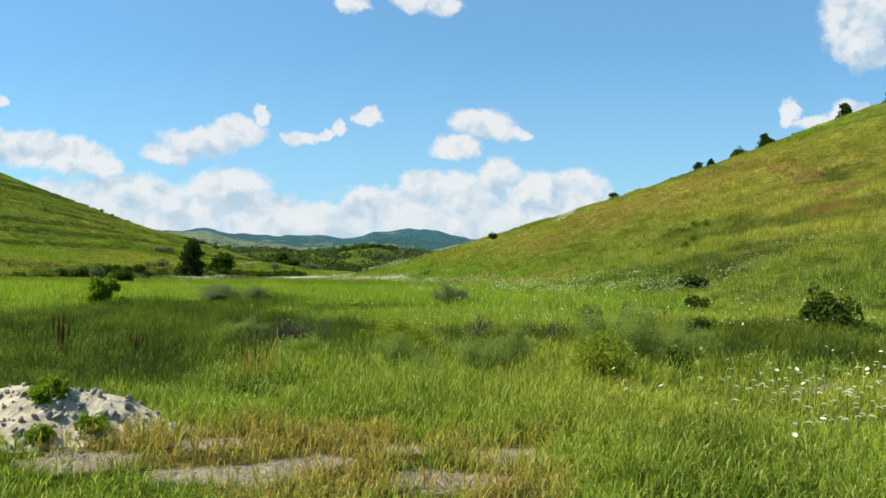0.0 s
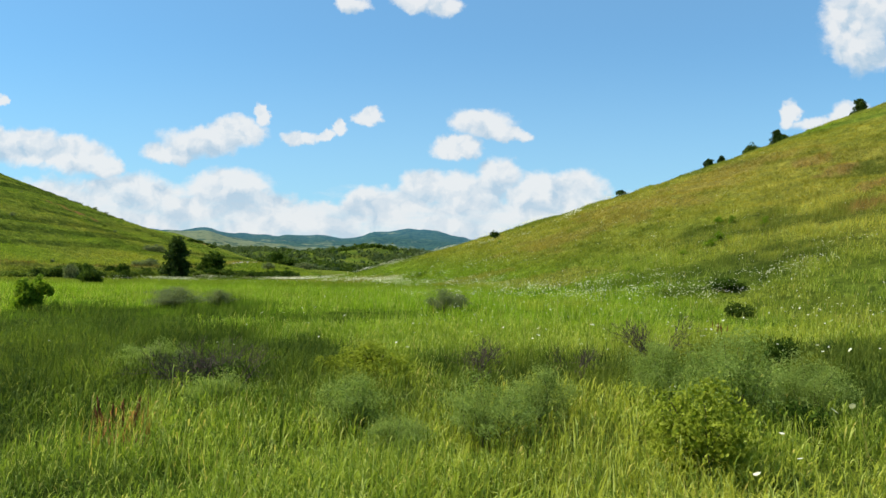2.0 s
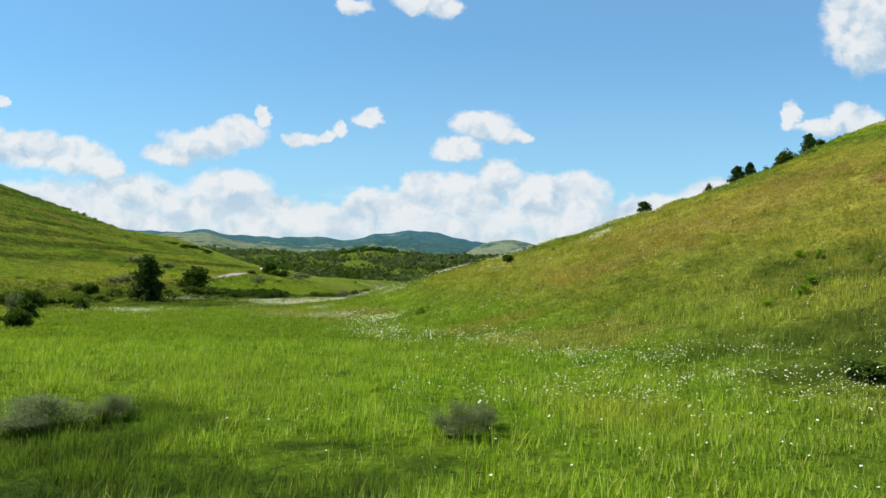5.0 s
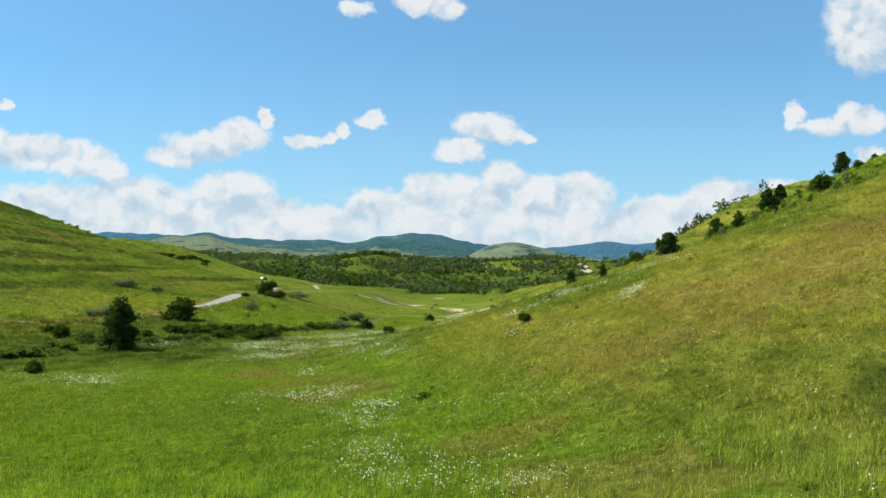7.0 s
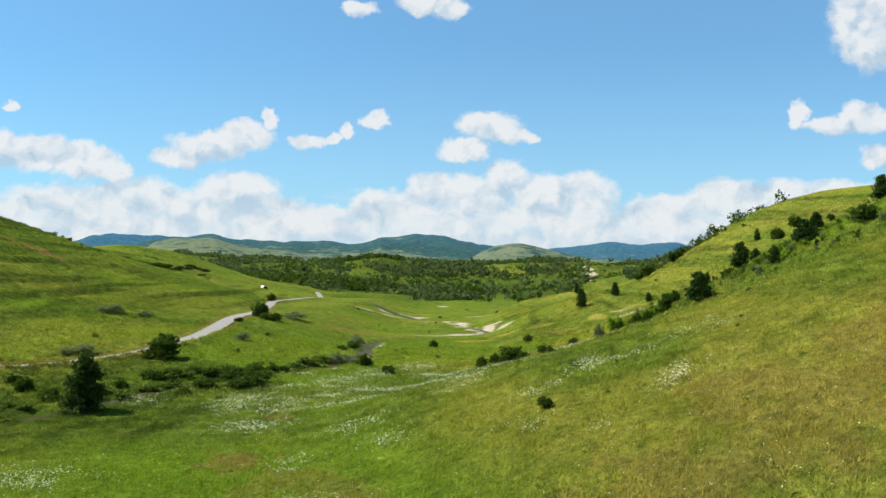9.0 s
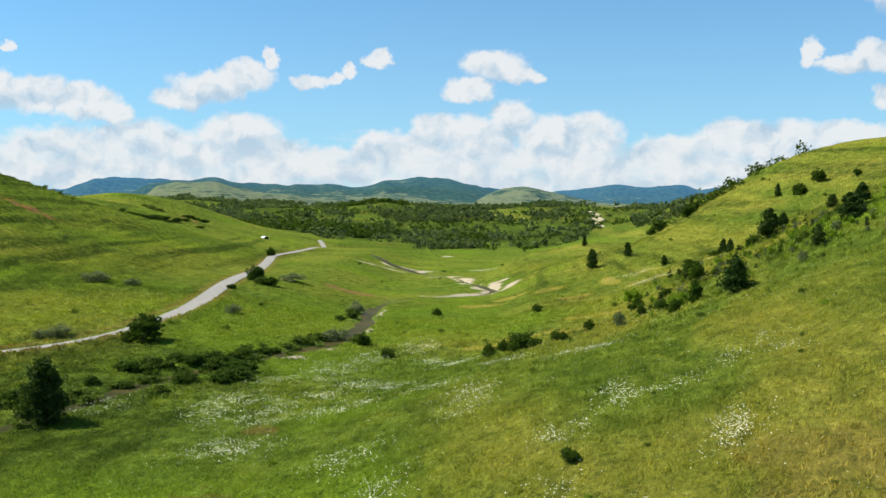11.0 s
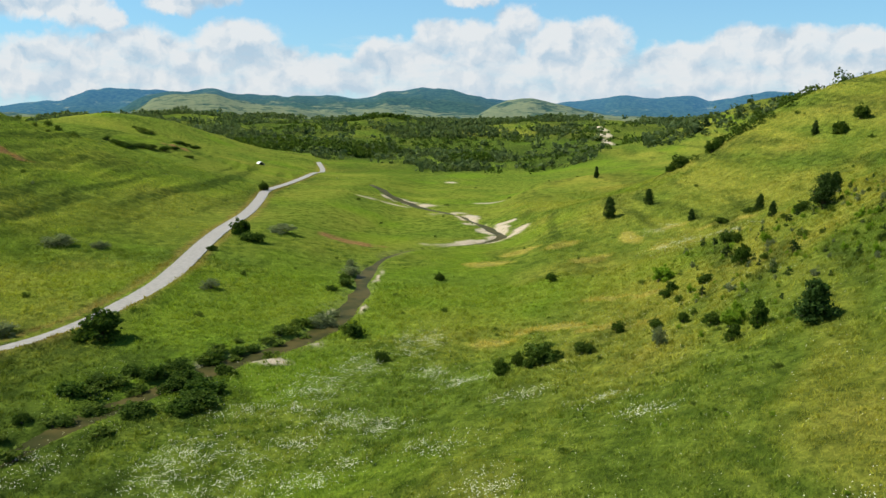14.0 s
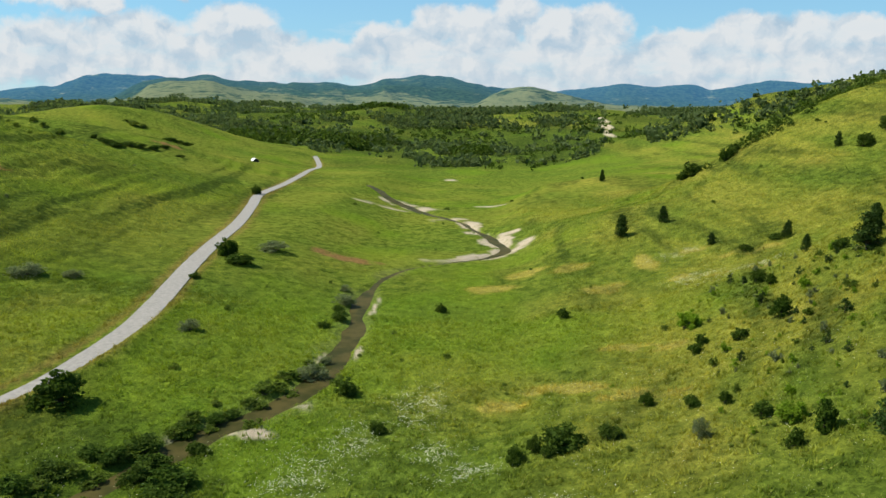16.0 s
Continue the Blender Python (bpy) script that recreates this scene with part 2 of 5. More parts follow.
def land(x, y):
    """The land's height before brook and road are cut into it."""
    x, y = np.asarray(x, float), np.asarray(y, float)
    floor = curve(y, [-400, -20, 40, 70, 100, 160, 210, 256, 330, 456, 620, 800, 1000, 1250, 1600, 2400, 4600],
                  [6, -0.45, -0.4, -0.6, -1.2, -3, -5, -7, -11.5, -15, -20, -23, -22, -14, 2, 6, 3])
    # right-hand hill with its spur across the valley
    foot = curve(y, [-300, -50, 0, 25, 40, 50, 57, 66, 80, 97, 110, 128, 145, 160, 175, 195, 240, 420, 600, 900],
                 [140, 90, 62, 45, 30, 17, 11, 6, -1, -9, -16, -19, -12, -6, 0, 8, 11, 10, 40, 120])
    lean = curve(y, [0, 40, 60, 75, 95, 140, 175, 400], [0.4, 0.26, 0.26, 0.28, 0.32, 0.33, 0.36, 0.38])
    bend = curve(y, [0, 110, 140, 178, 210, 300, 400], [0, 0, 0.0003, 0.0012, 0.0012, 0.0009, 0.0006])
    top = curve(y, [-200, 60, 130, 190, 260, 360, 460, 650, 900], [40, 56, 62, 66, 68, 72, 78, 50, 10])
    s = soft_rise(x - foot, 5.0)
    rise = lean * s + bend * s * s
    right = top * (1 - np.exp(-(rise / top) ** 3)) ** (1 / 3)
    crest = curve(x, [60, 118, 184, 260], [366, 368, 440, 520])
    right = right * (1 - 0.70 * step(0, 150, y - crest)) + swells(x, y) * step(2, 10, right)
    # left-hand hill, falling away beyond its shoulder
    foot = curve(y, [-300, 0, 60, 110, 160, 220, 300, 430, 520, 700], [-150, -125, -115, -108, -92, -88, -96, -104, -118, -150])
    top = curve(y, [-300, 100, 260, 330, 400, 450, 510, 600], [70, 80, 58, 92, 48, 19, 35, 8.5])
    rise = 0.30 * soft_rise(foot - x, 14.0) + 0.0012 * soft_rise(foot - 30 - x, 20.0) ** 2
    left = top * (1 - np.exp(-(rise / top) ** 2)) ** 0.5
    bench = curve(y, [120, 165, 205, 260, 430, 600, 700], [0, 1.6, 4.8, 7.0, 8.2, 7, 2]) * step(-26, -70, x)
    knoll = 44 * bump(x, y, -345, 760, 108, 127) + 11.6 * bump(x, y, -420, 620, 130, 120)
    near = floor + right + left + knoll + bench
    # rolling wooded country and the mountains behind
    r, a = np.hypot(x, y), np.degrees(np.arctan2(x, np.maximum(y, 1e-3)))
    a = np.where(y < 0, np.sign(x) * 90, a)
    far = step(520, 1100, r) * step(60, 300, y)
    hills = far * (20 * rough(x, y, 420, 3) + 15 * rough(x, y, 130, 9) + 16 * bump(x, y, -190, 1560, 120, 140))
    mounts = 0.0
    rugged = rough(x, y, 420, 21, 5)
    for dist, deep, angles, heights in RANGES:
        d = dist + 260 * rough(a * 60, 0 * a, 400, 23, 3)
        rise = curve(a, angles, heights) * (1 + 0.10 * rough(a * 100, 0 * a, 130, 25, 3))
        side = (r - d) / deep
        form = np.exp(-np.abs(side) ** 1.5) * (1 + 0.85 * rugged * np.clip(np.abs(side), 0, 1))
        mounts = np.maximum(mounts, rise * form)
    mounts = mounts * step(60, 300, y)
    wooded = 88 * bump(x, y, 480, 800, 170, 190) + 40 * bump(x, y, 300, 900, 120, 130)
    back = step(0, -150, y) * 25
    small = 0.8 * rough(x, y, 22, 5, 4) * step(2, 12, right + left) + 2.2 * rough(x, y, 85, 31, 3) * step(4, 25, right + left)
    # terraces trodden along the slopes
    slope = near - floor
    small = small + (0.45 + 0.25 * step(-60, -100, x)) * np.sin(near * 2.6 + 11.0 * rough(x, y, 60, 33, 4)) * step(5, 16, slope) * (0.5 + rough(x, y, 45, 34, 2)) * step(650, 520, y)
    return near + hills + mounts + wooded + back + small + 0.12 * rough(x, y, 6, 40, 3)


def ground(x, y):
    """The height of the ground, with the brook's bed and the road's bench."""
    x, y = np.asarray(x, float), np.asarray(y, float)
    z = land(x, y)
    some = (y > 100) & (y < 900) & (np.abs(x + 60) < 140)
    if np.any(some):
        d, _ = away(x[some], y[some], BROOK_LINE)
        d = d / curve(y[some], [150, 175, 250, 268, 300, 316, 366, 382, 430], [0.75, 0.95, 1.0, 0.4, 0.4, 1.0, 1.0, 0.5, 0.9])
        cut = (0.22 + 0.70 * step(118, 138, y[some]) + 0.7 * step(300, 316, y[some]) * step(410, 392, y[some])) * (1 - step(0.6, 4.2, d + 1.5 * rough(x[some], y[some], 9, 60, 3)))
        d2, s2 = away(x[some], y[some], ROAD_LINE)
        w = 1 - step(2.6, 8.0, d2)
        side = step(0.0, 2.0, x[some] - np.interp(y[some], ROAD_LINE[:, 1], ROAD_LINE[:, 0]))
        bank = 0.75 * np.exp(-((d2 - 4.3) / 1.4) ** 2) * side * step(232, 196, y[some])
        z[some] = (z[some] - cut) * (1 - w) + (road_height(s2) - 0.12 * side) * w + bank
    return z


def road_height(s):
    d = np.r_[0, np.cumsum(np.hypot(*np.diff(ROAD_LINE, axis=0).T))]
    h = land(ROAD_LINE[:, 0], ROAD_LINE[:, 1])
    for _ in range(4):
        h[1:-1] = (h[:-2] + 2 * h[1:-1] + h[2:]) / 4
    return np.interp(s, d, h)

# ---- cover: what grows or lies bare where ----
def patch(x, y, spots, ragged=0.5, size=2.0, seed=70):
    """1 inside any of the ellipses (x, y, rx, ry), 0 outside, with ragged edges."""
    best = np.full(np.shape(x), 9.0)
    for cx, cy, rx, ry in spots:
        best = np.minimum(best, np.hypot((x - cx) / rx, (y - cy) / ry))
    return 1 - step(0.7, 1.25, best + ragged * rough(x, y, size, seed, 3))


BARE = [(-2.8, 10.4, 1.1, 0.4), (-4.3, 12.8, 0.8, 0.4), (-4.8, 11.0, 0.9, 0.45), (-3.0, 11.9, 0.7, 0.35), (-1.2, 10.9, 0.7, 0.3), (-0.1, 11.6, 0.6, 0.3), (1.2, 11.3, 0.6, 0.35), (-1.2, 12.6, 0.8, 0.3), (0.7, 10.2, 0.8, 0.35),
        (11.0, 17.3, 3.0, 0.75), (-6.2, 12.8, 1.7, 1.3), (16, 17.8, 6, 1.0)]
SAND = [(19, 330, 3, 5), (-23, 443, 7, 8), (-34, 452, 6, 6), (-42, 430, 9, 2.2), (-53, 428, 6, 1.8), (14, 455, 8, 2.4), (262, 1460, 9, 40), (250, 1370, 9, 50), (243, 1300, 8, 40),
        (-13, 620, 5, 6), (-8, 409, 6, 2.4), (-39.7, 172.5, 2.6, 0.9), (-35.5, 176.5, 2.6, 0.8), (-31.0, 176, 2.8, 1.1), (-26.5, 185.5, 2.4, 1.2), (-27.6, 207, 1.3, 4.5), (-22.2, 212, 0.9, 5), (-23.2, 246, 0.7, 9)]
RUSTY = [(41.9, 82, 2.6, 1.4), (41.3, 72.3, 3.2, 1.2), (42.4, 89.5, 3, 1.4), (36.6, 66, 3, 1.2), (-22.5, 110, 3.6, 3.2), (-23.6, 131.7, 1.8, 1.6), (-1.5, 11.6, 3.6, 1.1), (0.5, 9.6, 3, 0.8)]
TAWNY = [(24, 92, 9, 8), (36, 99, 9, 7), (14, 88, 6, 6), (7, 69.5, 4, 3), (11, 66, 3.5, 2.2), (-15.9, 102.9, 4, 4), (-11, 97, 4, 4), (3, 78, 4, 3)]
RUST = [(-41, 300, 9, 5), (-36, 298, 4, 2.5), (-184, 511, 9, 7), (-168, 318, 13, 4), (-4.4, 18.5, 0.8, 0.6)]
FLOWERS = [(-26, 124.5, 3.2, 2.6), (-22.5, 123.5, 2.6, 2.4), (-24, 135.5, 2.4, 3), (-24, 142, 2, 2.4), (-18, 136.3, 2, 1.6), (-15, 137.6, 2, 1.8), (-13.7, 140.6, 1.6, 1.6), (-19.5, 146.5, 2.4, 2.4), (-28.6, 155.2, 3, 1.4), (-23.5, 157, 3, 1.4),
           (-46, 137, 2.4, 2), (-45, 141.3, 2, 1.6), (-4, 140.5, 3, 2.6), (-1.1, 122.3, 2, 2.4), (0.5, 128, 2, 2.4), (11.6, 115.2, 1.5, 1.5), (12.4, 112.4, 1.4, 1.6), (14.6, 112, 1.4, 0.8), (17.2, 112.7, 1.2, 0.8), (19.4, 112.9, 1.2, 0.8),
           (22, 114.3, 1.2, 1.4), (7.7, 109.6, 1.6, 1.2), (6, 108.5, 1.2, 1.4), (18.2, 103, 1.8, 1.6), (26.6, 117.1, 1.6, 1.2), (26.1, 113.5, 1.4, 1), (-6.6, 170.5, 3, 2.4), (-2.8, 164, 3, 2), (4.8, 152, 3, 1.6), (12.5, 144.7, 2, 2),
           (14.8, 136.5, 2, 1.2), (-16.4, 152.8, 3, 2.4), (-10.7, 150.4, 3, 2.4), (-30.4, 141, 3.4, 6), (-22, 164, 3, 5), (-17, 174, 2.4, 5), (-11.3, 116.6, 2.4, 2.4), (-7.3, 108.1, 1.8, 2), (-9, 186, 3, 6), (5.2, 102, 1.4, 1.4), (10.1, 97.6, 0.8, 0.8),
           (15.7, 100.9, 1.2, 1.2), (17.3, 102.2, 1.2, 1.2), (-16.3, 107.4, 1.6, 2), (-8, 88, 1.6, 2.2), (-6.4, 89.3, 1.4, 2), (-12, 95, 2.6, 2.4), (-38, 103, 4, 3), (46, 236, 4, 5), (55, 229, 6, 2), (50, 262, 5, 3)]
FLOWERS_NEAR = [(0.1, 69.3, 3, 2), (4.4, 65.4, 3, 2), (6.5, 61.2, 2.5, 1.8), (9, 59, 3, 1.6), (12.2, 56.2, 2.5, 1.6), (-6.5, 79, 3, 3), (-3, 72, 3, 2.5), (-6.2, 86, 3, 3), (19.7, 71.5, 1.6, 1.6), (3, 68, 5, 3), (12, 57, 5, 3), (20, 53, 6, 2.5), (-6, 75, 4, 4), (-1, 71, 5, 2), (7, 60, 5, 2), (13, 53, 5, 2.5), (17, 52, 4, 2), (-15, 92, 5, 4), (24, 54, 5, 2), (-2, 84, 9, 4), (8, 49, 9, 3)]


def wood_edge(x):
    """How far along the valley the woods begin."""
    return np.interp(x, [-400, -190, -160, -114, -65, 0, 42, 164, 250, 350, 500], [1150, 900, 830, 705, 718, 742, 805, 842, 785, 740, 680])


def cover(x, y):
    """Bare soil, dry grass, lush grass; rusty herbs, pale sand, dark scrub with some painted shade: six weights."""
    z = land(x, y)
    bare = patch(x, y, BARE, 0.9, 0.9)
    brook, _ = away(x, y, BROOK_LINE)
    lane, _ = away(x, y, ROAD_LINE)
    sand = np.maximum(patch(x, y, SAND, 0.9, 9.0, 71), 0.06 * (1 - step(1.2, 3.4, brook + 7.0 * rough(x, y, 15, 72, 2))) * step(158, 180, y) * step(460, 440, y))
    sand = np.maximum(sand, step(6.5, 3.5, brook + 16.0 * rough(x, y, 9, 72, 3) + 2.5) * np.maximum(step(304, 314, y) * step(412, 398, y), step(418, 428, y) * step(470, 456, y)))
    rust = np.maximum(patch(x, y, RUST, 0.9, 4.0, 73), 0.55 * patch(x, y, RUSTY, 1.2, 1.2, 73))
    rust = np.maximum(rust, 0.3 * patch(x, y, TAWNY, 1.2, 3.0, 73))
    rust = np.maximum(rust, 0.5 * step(2.2, 2.6, lane) * step(5.5, 3.0, lane + 1.5 * rough(x, y, 7, 74, 2)))
    spur = step(1.0, 6.0, z - curve(y, [0, 100, 160, 250, 330, 450], [0, -0.6, -2.4, -6, -10, -13])) * step(-30, 0, x) * step(40, 62, y)
    bands = rough(0.35 * x + 0.5 * y, 4.0 * z - 0.3 * y, 18, 75, 3)
    north = step(-3, 5, y - 106 - 0.13 * x + 7 * rough(x, y, 14, 87, 3)) * step(178, 160, y - 0.25 * x)
    dry = spur * np.clip(0.62 + 1.3 * bands + 0.30 * step(150, 110, y) - 0.22 * step(150, 300, y) - 0.62 * north, 0, 0.80)
    dry = np.maximum(dry, 0.95 * patch(x, y, [(2.4, 186, 5, 3.5), (9, 191, 5, 3), (15, 187, 4.5, 2.5), (20, 181.5, 4.5, 2.2), (24.6, 177.5, 3.5, 2), (22, 204.4, 4, 2.2), (27.6, 203.5, 4, 2), (31.5, 199.7, 3.5, 2), (4, 264, 6, 5), (14.5, 279, 6, 5), (24.6, 272, 6, 5), (30, 247, 5, 5),
                                             (43, 262, 2.5, 10), (45, 241, 3, 3), (50, 233, 4, 2), (57, 228, 4, 2), (53.4, 263, 5, 3), (59, 250.4, 4, 2.5), (66, 246, 6, 2.5)], 0.8, 5.0, 76))
    dry = np.maximum(dry, np.clip(0.22 + 0.8 * rough(x, y, 40, 77, 4), 0, 0.8) * step(-40, -95, x))
    dry = np.maximum(dry, 0.42 * patch(x, y, BARE, 0.6, 1.4, 78))
    dry = np.maximum(dry, np.clip(0.04 + 0.8 * rough(x, y, 7, 88, 3), 0, 0.6) * step(-5, 5, x) * step(9, 15, y) * step(66, 54, y))
    dry = np.maximum(dry, np.clip(0.14 + 0.8 * rough(x, y, 24, 89, 4), 0, 0.7) * step(165, 200, y) * step(-110, -85, x) * step(620, 520, y))
    lush = step(24, 40, y) * step(128, 104, y) * step(-60, -35, x) * step(24, 6, x) * (1 - spur) * (0.75 + 0.6 * rough(x, y, 14, 79, 3))
    lush = np.maximum(lush, 0.55 * step(0.1, 0.35, rough(x, y, 34, 80, 3)) * step(100, 130, y))
    scrub = step(-40, 60, y - wood_edge(x) + 70 * rough(x, y, 120, 81, 3)) * (0.62 + 1.2 * rough(x, y, 90, 82, 4))
    scrub = np.maximum(scrub, 0.5 * step(0.12, 0.4, rough(x, 1.8 * y, 30, 83, 4)) * step(-60, -100, x))
    # near meadow: dark green growth, with shade by the bushes painted in
    scrub = np.maximum(scrub, 0.95 * patch(x, y, [(-11, 27, 7, 8), (-16, 33, 9, 7), (-9.5, 17, 4, 4), (-4, 23, 5, 5), (2, 25, 4, 3), (11, 23, 4.5, 3.2), (16, 29, 5, 4), (9.5, 20.5, 3, 1.8), (-13, 42, 9, 6)], 1.3, 4, 84))
    scrub = np.maximum(scrub, 0.6 * patch(x, y, [(11, 27, 8, 4), (25, 69, 5, 4), (37, 64, 6, 4), (45, 80, 5, 3), (14.4, 60, 3, 2), (17.5, 58.4, 3.5, 2), (18.6, 54.2, 4, 1.6), (24, 58, 4, 2.5), (-46, 168, 14, 12), (-70, 166, 14, 12), (-200, 480, 24, 10), (-172, 517, 12, 6)], 1.2, 6, 84))
    scrub = np.maximum(scrub, 0.6 * patch(x, y, [(-60, 140, 26, 24), (-46, 160, 12, 10)], 1.4, 9, 84))
    # bands along the left slope: darker green plus the terraces' shadow lines, painted
    scrub = np.maximum(scrub, 0.85 * step(0.04, 0.26, rough(0.22 * x + 0.12 * y, 7.0 * z + 0.2 * y, 15, 85, 3)) * step(-75, -110, x) * step(620, 500, y))
    scrub = np.maximum(scrub, (0.30 + 0.40 * step(140, 180, y)) * step(0.12 - 0.14 * step(140, 180, y), 0.34, rough(0.5 * x + 0.3 * y, 5.0 * z - 0.2 * y, 12, 86, 3)) * spur)
    weights = [np.clip(w, 0, 1) for w in (bare, dry, lush, rust, sand, scrub)]
    return weights


def paint(mesh, x, y, times=1):
    """Stores the cover's weights on a mesh, point by point."""
    w = [np.repeat(v, times) for v in cover(x, y)]
    for name, three in (("turf", w[:3]), ("soil", w[3:])):
        layer = mesh.attributes.new(name, "FLOAT_COLOR", "POINT")
        data = np.ones((len(x) * times, 4), np.float32)
        data[:, :3] = np.stack(three, 1)
        layer.data.foreach_set("color", data.ravel())


# ---- materials ----
def material(name):
    m = bpy.data.materials.new(name)
    m.use_nodes = True
    return m, Nodes(m.node_tree)


def finish(n, shader, height=None, strength=0.4, distance=0.1, principled=None):
    if height is not None and principled is not None:
        b = n.add("ShaderNodeBump")
        b.inputs["Strength"].default_value, b.inputs["Distance"].default_value = strength, distance
        n.put(b.inputs["Height"], height)
        n.put(principled.inputs["Normal"], b.outputs[0])
    n.put(n.add("ShaderNodeOutputMaterial").inputs[0], shader)


def turf_colour(n, place, spread=None, vary=1.0):
    """The colour of grassland from the stored cover: the same for the ground and for the blades on it."""
    turf, soil = n.add("ShaderNodeAttribute"), n.add("ShaderNodeAttribute")
    turf.attribute_name, soil.attribute_name = "turf", "soil"
    t = n.add("ShaderNodeSeparateColor")
    n.put(t.inputs[0], turf.outputs["Color"])
    s = n.add("ShaderNodeSeparateColor")
    n.put(s.inputs[0], soil.outputs["Color"])
    wide, mid, fine = n.noise(place, 0.035, 3.0), n.noise(place, 0.35, 4.0, 0.6), n.noise(place, 3.0, 4.0, 0.65)
    green = n.mix(n.range(wide, 0.35, 0.65), (0.092, 0.136, 0.021), (0.128, 0.160, 0.025))
    green = n.mix(n.range(mid, 0.42, 0.62), green, (0.058, 0.090, 0.013))
    c = n.mix(t.outputs[2], green, n.mix(n.range(mid, 0.35, 0.7), (0.086, 0.158, 0.011), (0.122, 0.184, 0.014)))
    straw = n.mix(n.range(mid, 0.35, 0.65), (0.222, 0.205, 0.040), (0.170, 0.176, 0.028))
    straw = n.mix(n.math("MULTIPLY", n.range(wide, 0.45, 0.7), 0.45), straw, (0.26, 0.205, 0.055))
    c = n.mix(n.math("MULTIPLY", t.outputs[1], n.range(fine, 0.2, 0.7, 0.55, 1.0)), c, straw)
    c = n.mix(n.range(t.outputs[1], 0.84, 0.97, 0.0, 0.7), c, (0.265, 0.225, 0.062))
    herbs = n.noise(place, 0.30, 6.0, 0.70)
    c = n.mix(n.range(herbs, 0.53, 0.66, 0.0, 0.50), c, n.vector("MULTIPLY", c, (0.42, 0.50, 0.55)))
    c = n.mix(n.range(herbs, 0.46, 0.34, 0.0, 0.55), c, n.vector("MULTIPLY", c, (1.42, 1.40, 1.4)))
    c = n.mix(n.math("MULTIPLY", s.outputs[2], n.range(mid, 0.3, 0.6, 0.3, 1.0)), c, (0.024, 0.042, 0.010))
    c = n.mix(n.math("MULTIPLY", s.outputs[0], 0.85), c, (0.205, 0.105, 0.056))
    if spread is not None:
        kind = n.math("FRACT", n.math("MULTIPLY", spread, 7.13))
        vary = n.math("MULTIPLY", vary, n.range(s.outputs[2], 0.2, 0.9, 1.0, 0.25))
        c = n.mix(n.range(kind, 0.54, 0.58, 0.0, n.math("MULTIPLY", 0.85, vary)), c, (0.030, 0.060, 0.012))
        c = n.mix(n.range(kind, 0.80, 0.84, 0.0, n.math("MULTIPLY", 0.95, vary)), c, (0.190, 0.228, 0.078))
        c = n.mix(n.range(kind, 0.96, 0.965, 0.0, n.math("MULTIPLY", 0.8, vary)), c, (0.205, 0.175, 0.060))
        # blades darkened again where the cover holds scrub and painted shade
        c = n.mix(n.math("MULTIPLY", s.outputs[2], 0.55), c, n.vector("MULTIPLY", c, (0.46, 0.52, 0.50)))
        c = n.mix(n.range(spread, 0.0, 1.0, 0.0, 0.35, False), c, n.vector("MULTIPLY", c, (0.72, 0.68, 0.7)))
    return c, t.outputs[0], s.outputs[1], fine, mid


def make_ground():
    m, n = material("grassland")
    place = n.add("ShaderNodeNewGeometry").outputs["Position"]
    c, bare, sand, fine, mid = turf_colour(n, place)
    c = n.vector("MULTIPLY", c, (1.25, 1.23, 0.98))
    speck = n.noise(place, 1.3, 6.0, 0.75)
    c = n.mix(n.range(speck, 0.52, 0.62, 0.0, 0.75), c, n.vector("MULTIPLY", c, (0.40, 0.47, 0.50)))
    c = n.mix(n.range(speck, 0.46, 0.36, 0.0, 0.80), c, n.vector("MULTIPLY", c, (1.55, 1.48, 1.6)))
    clump = n.noise(place, 0.42, 6.0, 0.72)
    c = n.mix(n.range(clump, 0.54, 0.63, 0.0, 0.60), c, n.vector("MULTIPLY", c, (0.45, 0.52, 0.55)))
    c = n.mix(n.range(clump, 0.46, 0.37, 0.0, 0.55), c, n.vector("MULTIPLY", c, (1.40, 1.36, 1.35)))
    grit = n.noise(place, 14.0, 5.0, 0.7)
    soil = n.mix(n.range(grit, 0.3, 0.7), (0.27, 0.21, 0.13), (0.40, 0.34, 0.24))
    c = n.mix(bare, n.mix(n.range(fine, 0.35, 0.7, 0.0, 0.8), c, n.mix(0.55, c, (0.03, 0.045, 0.01))), soil)
    c = n.mix(n.math("MULTIPLY", sand, n.range(mid, 0.3, 0.5, 0.5, 1.0)), c, n.mix(n.range(grit, 0.3, 0.7), (0.34, 0.28, 0.19), (0.47, 0.40, 0.30)))
    p = n.add("ShaderNodeBsdfPrincipled")
    n.put(p.inputs["Base Color"], c)
    p.inputs["Roughness"].default_value, p.inputs["Specular IOR Level"].default_value = 1.0, 0.0
    tuft = n.noise(place, 1.7, 6.0, 0.75)
    finish(n, p.outputs[0], n.math("ADD", tuft, n.math("MULTIPLY", n.noise(place, 0.45, 4.0, 0.6), 1.3)), 1.0, 0.7, p)
    return m


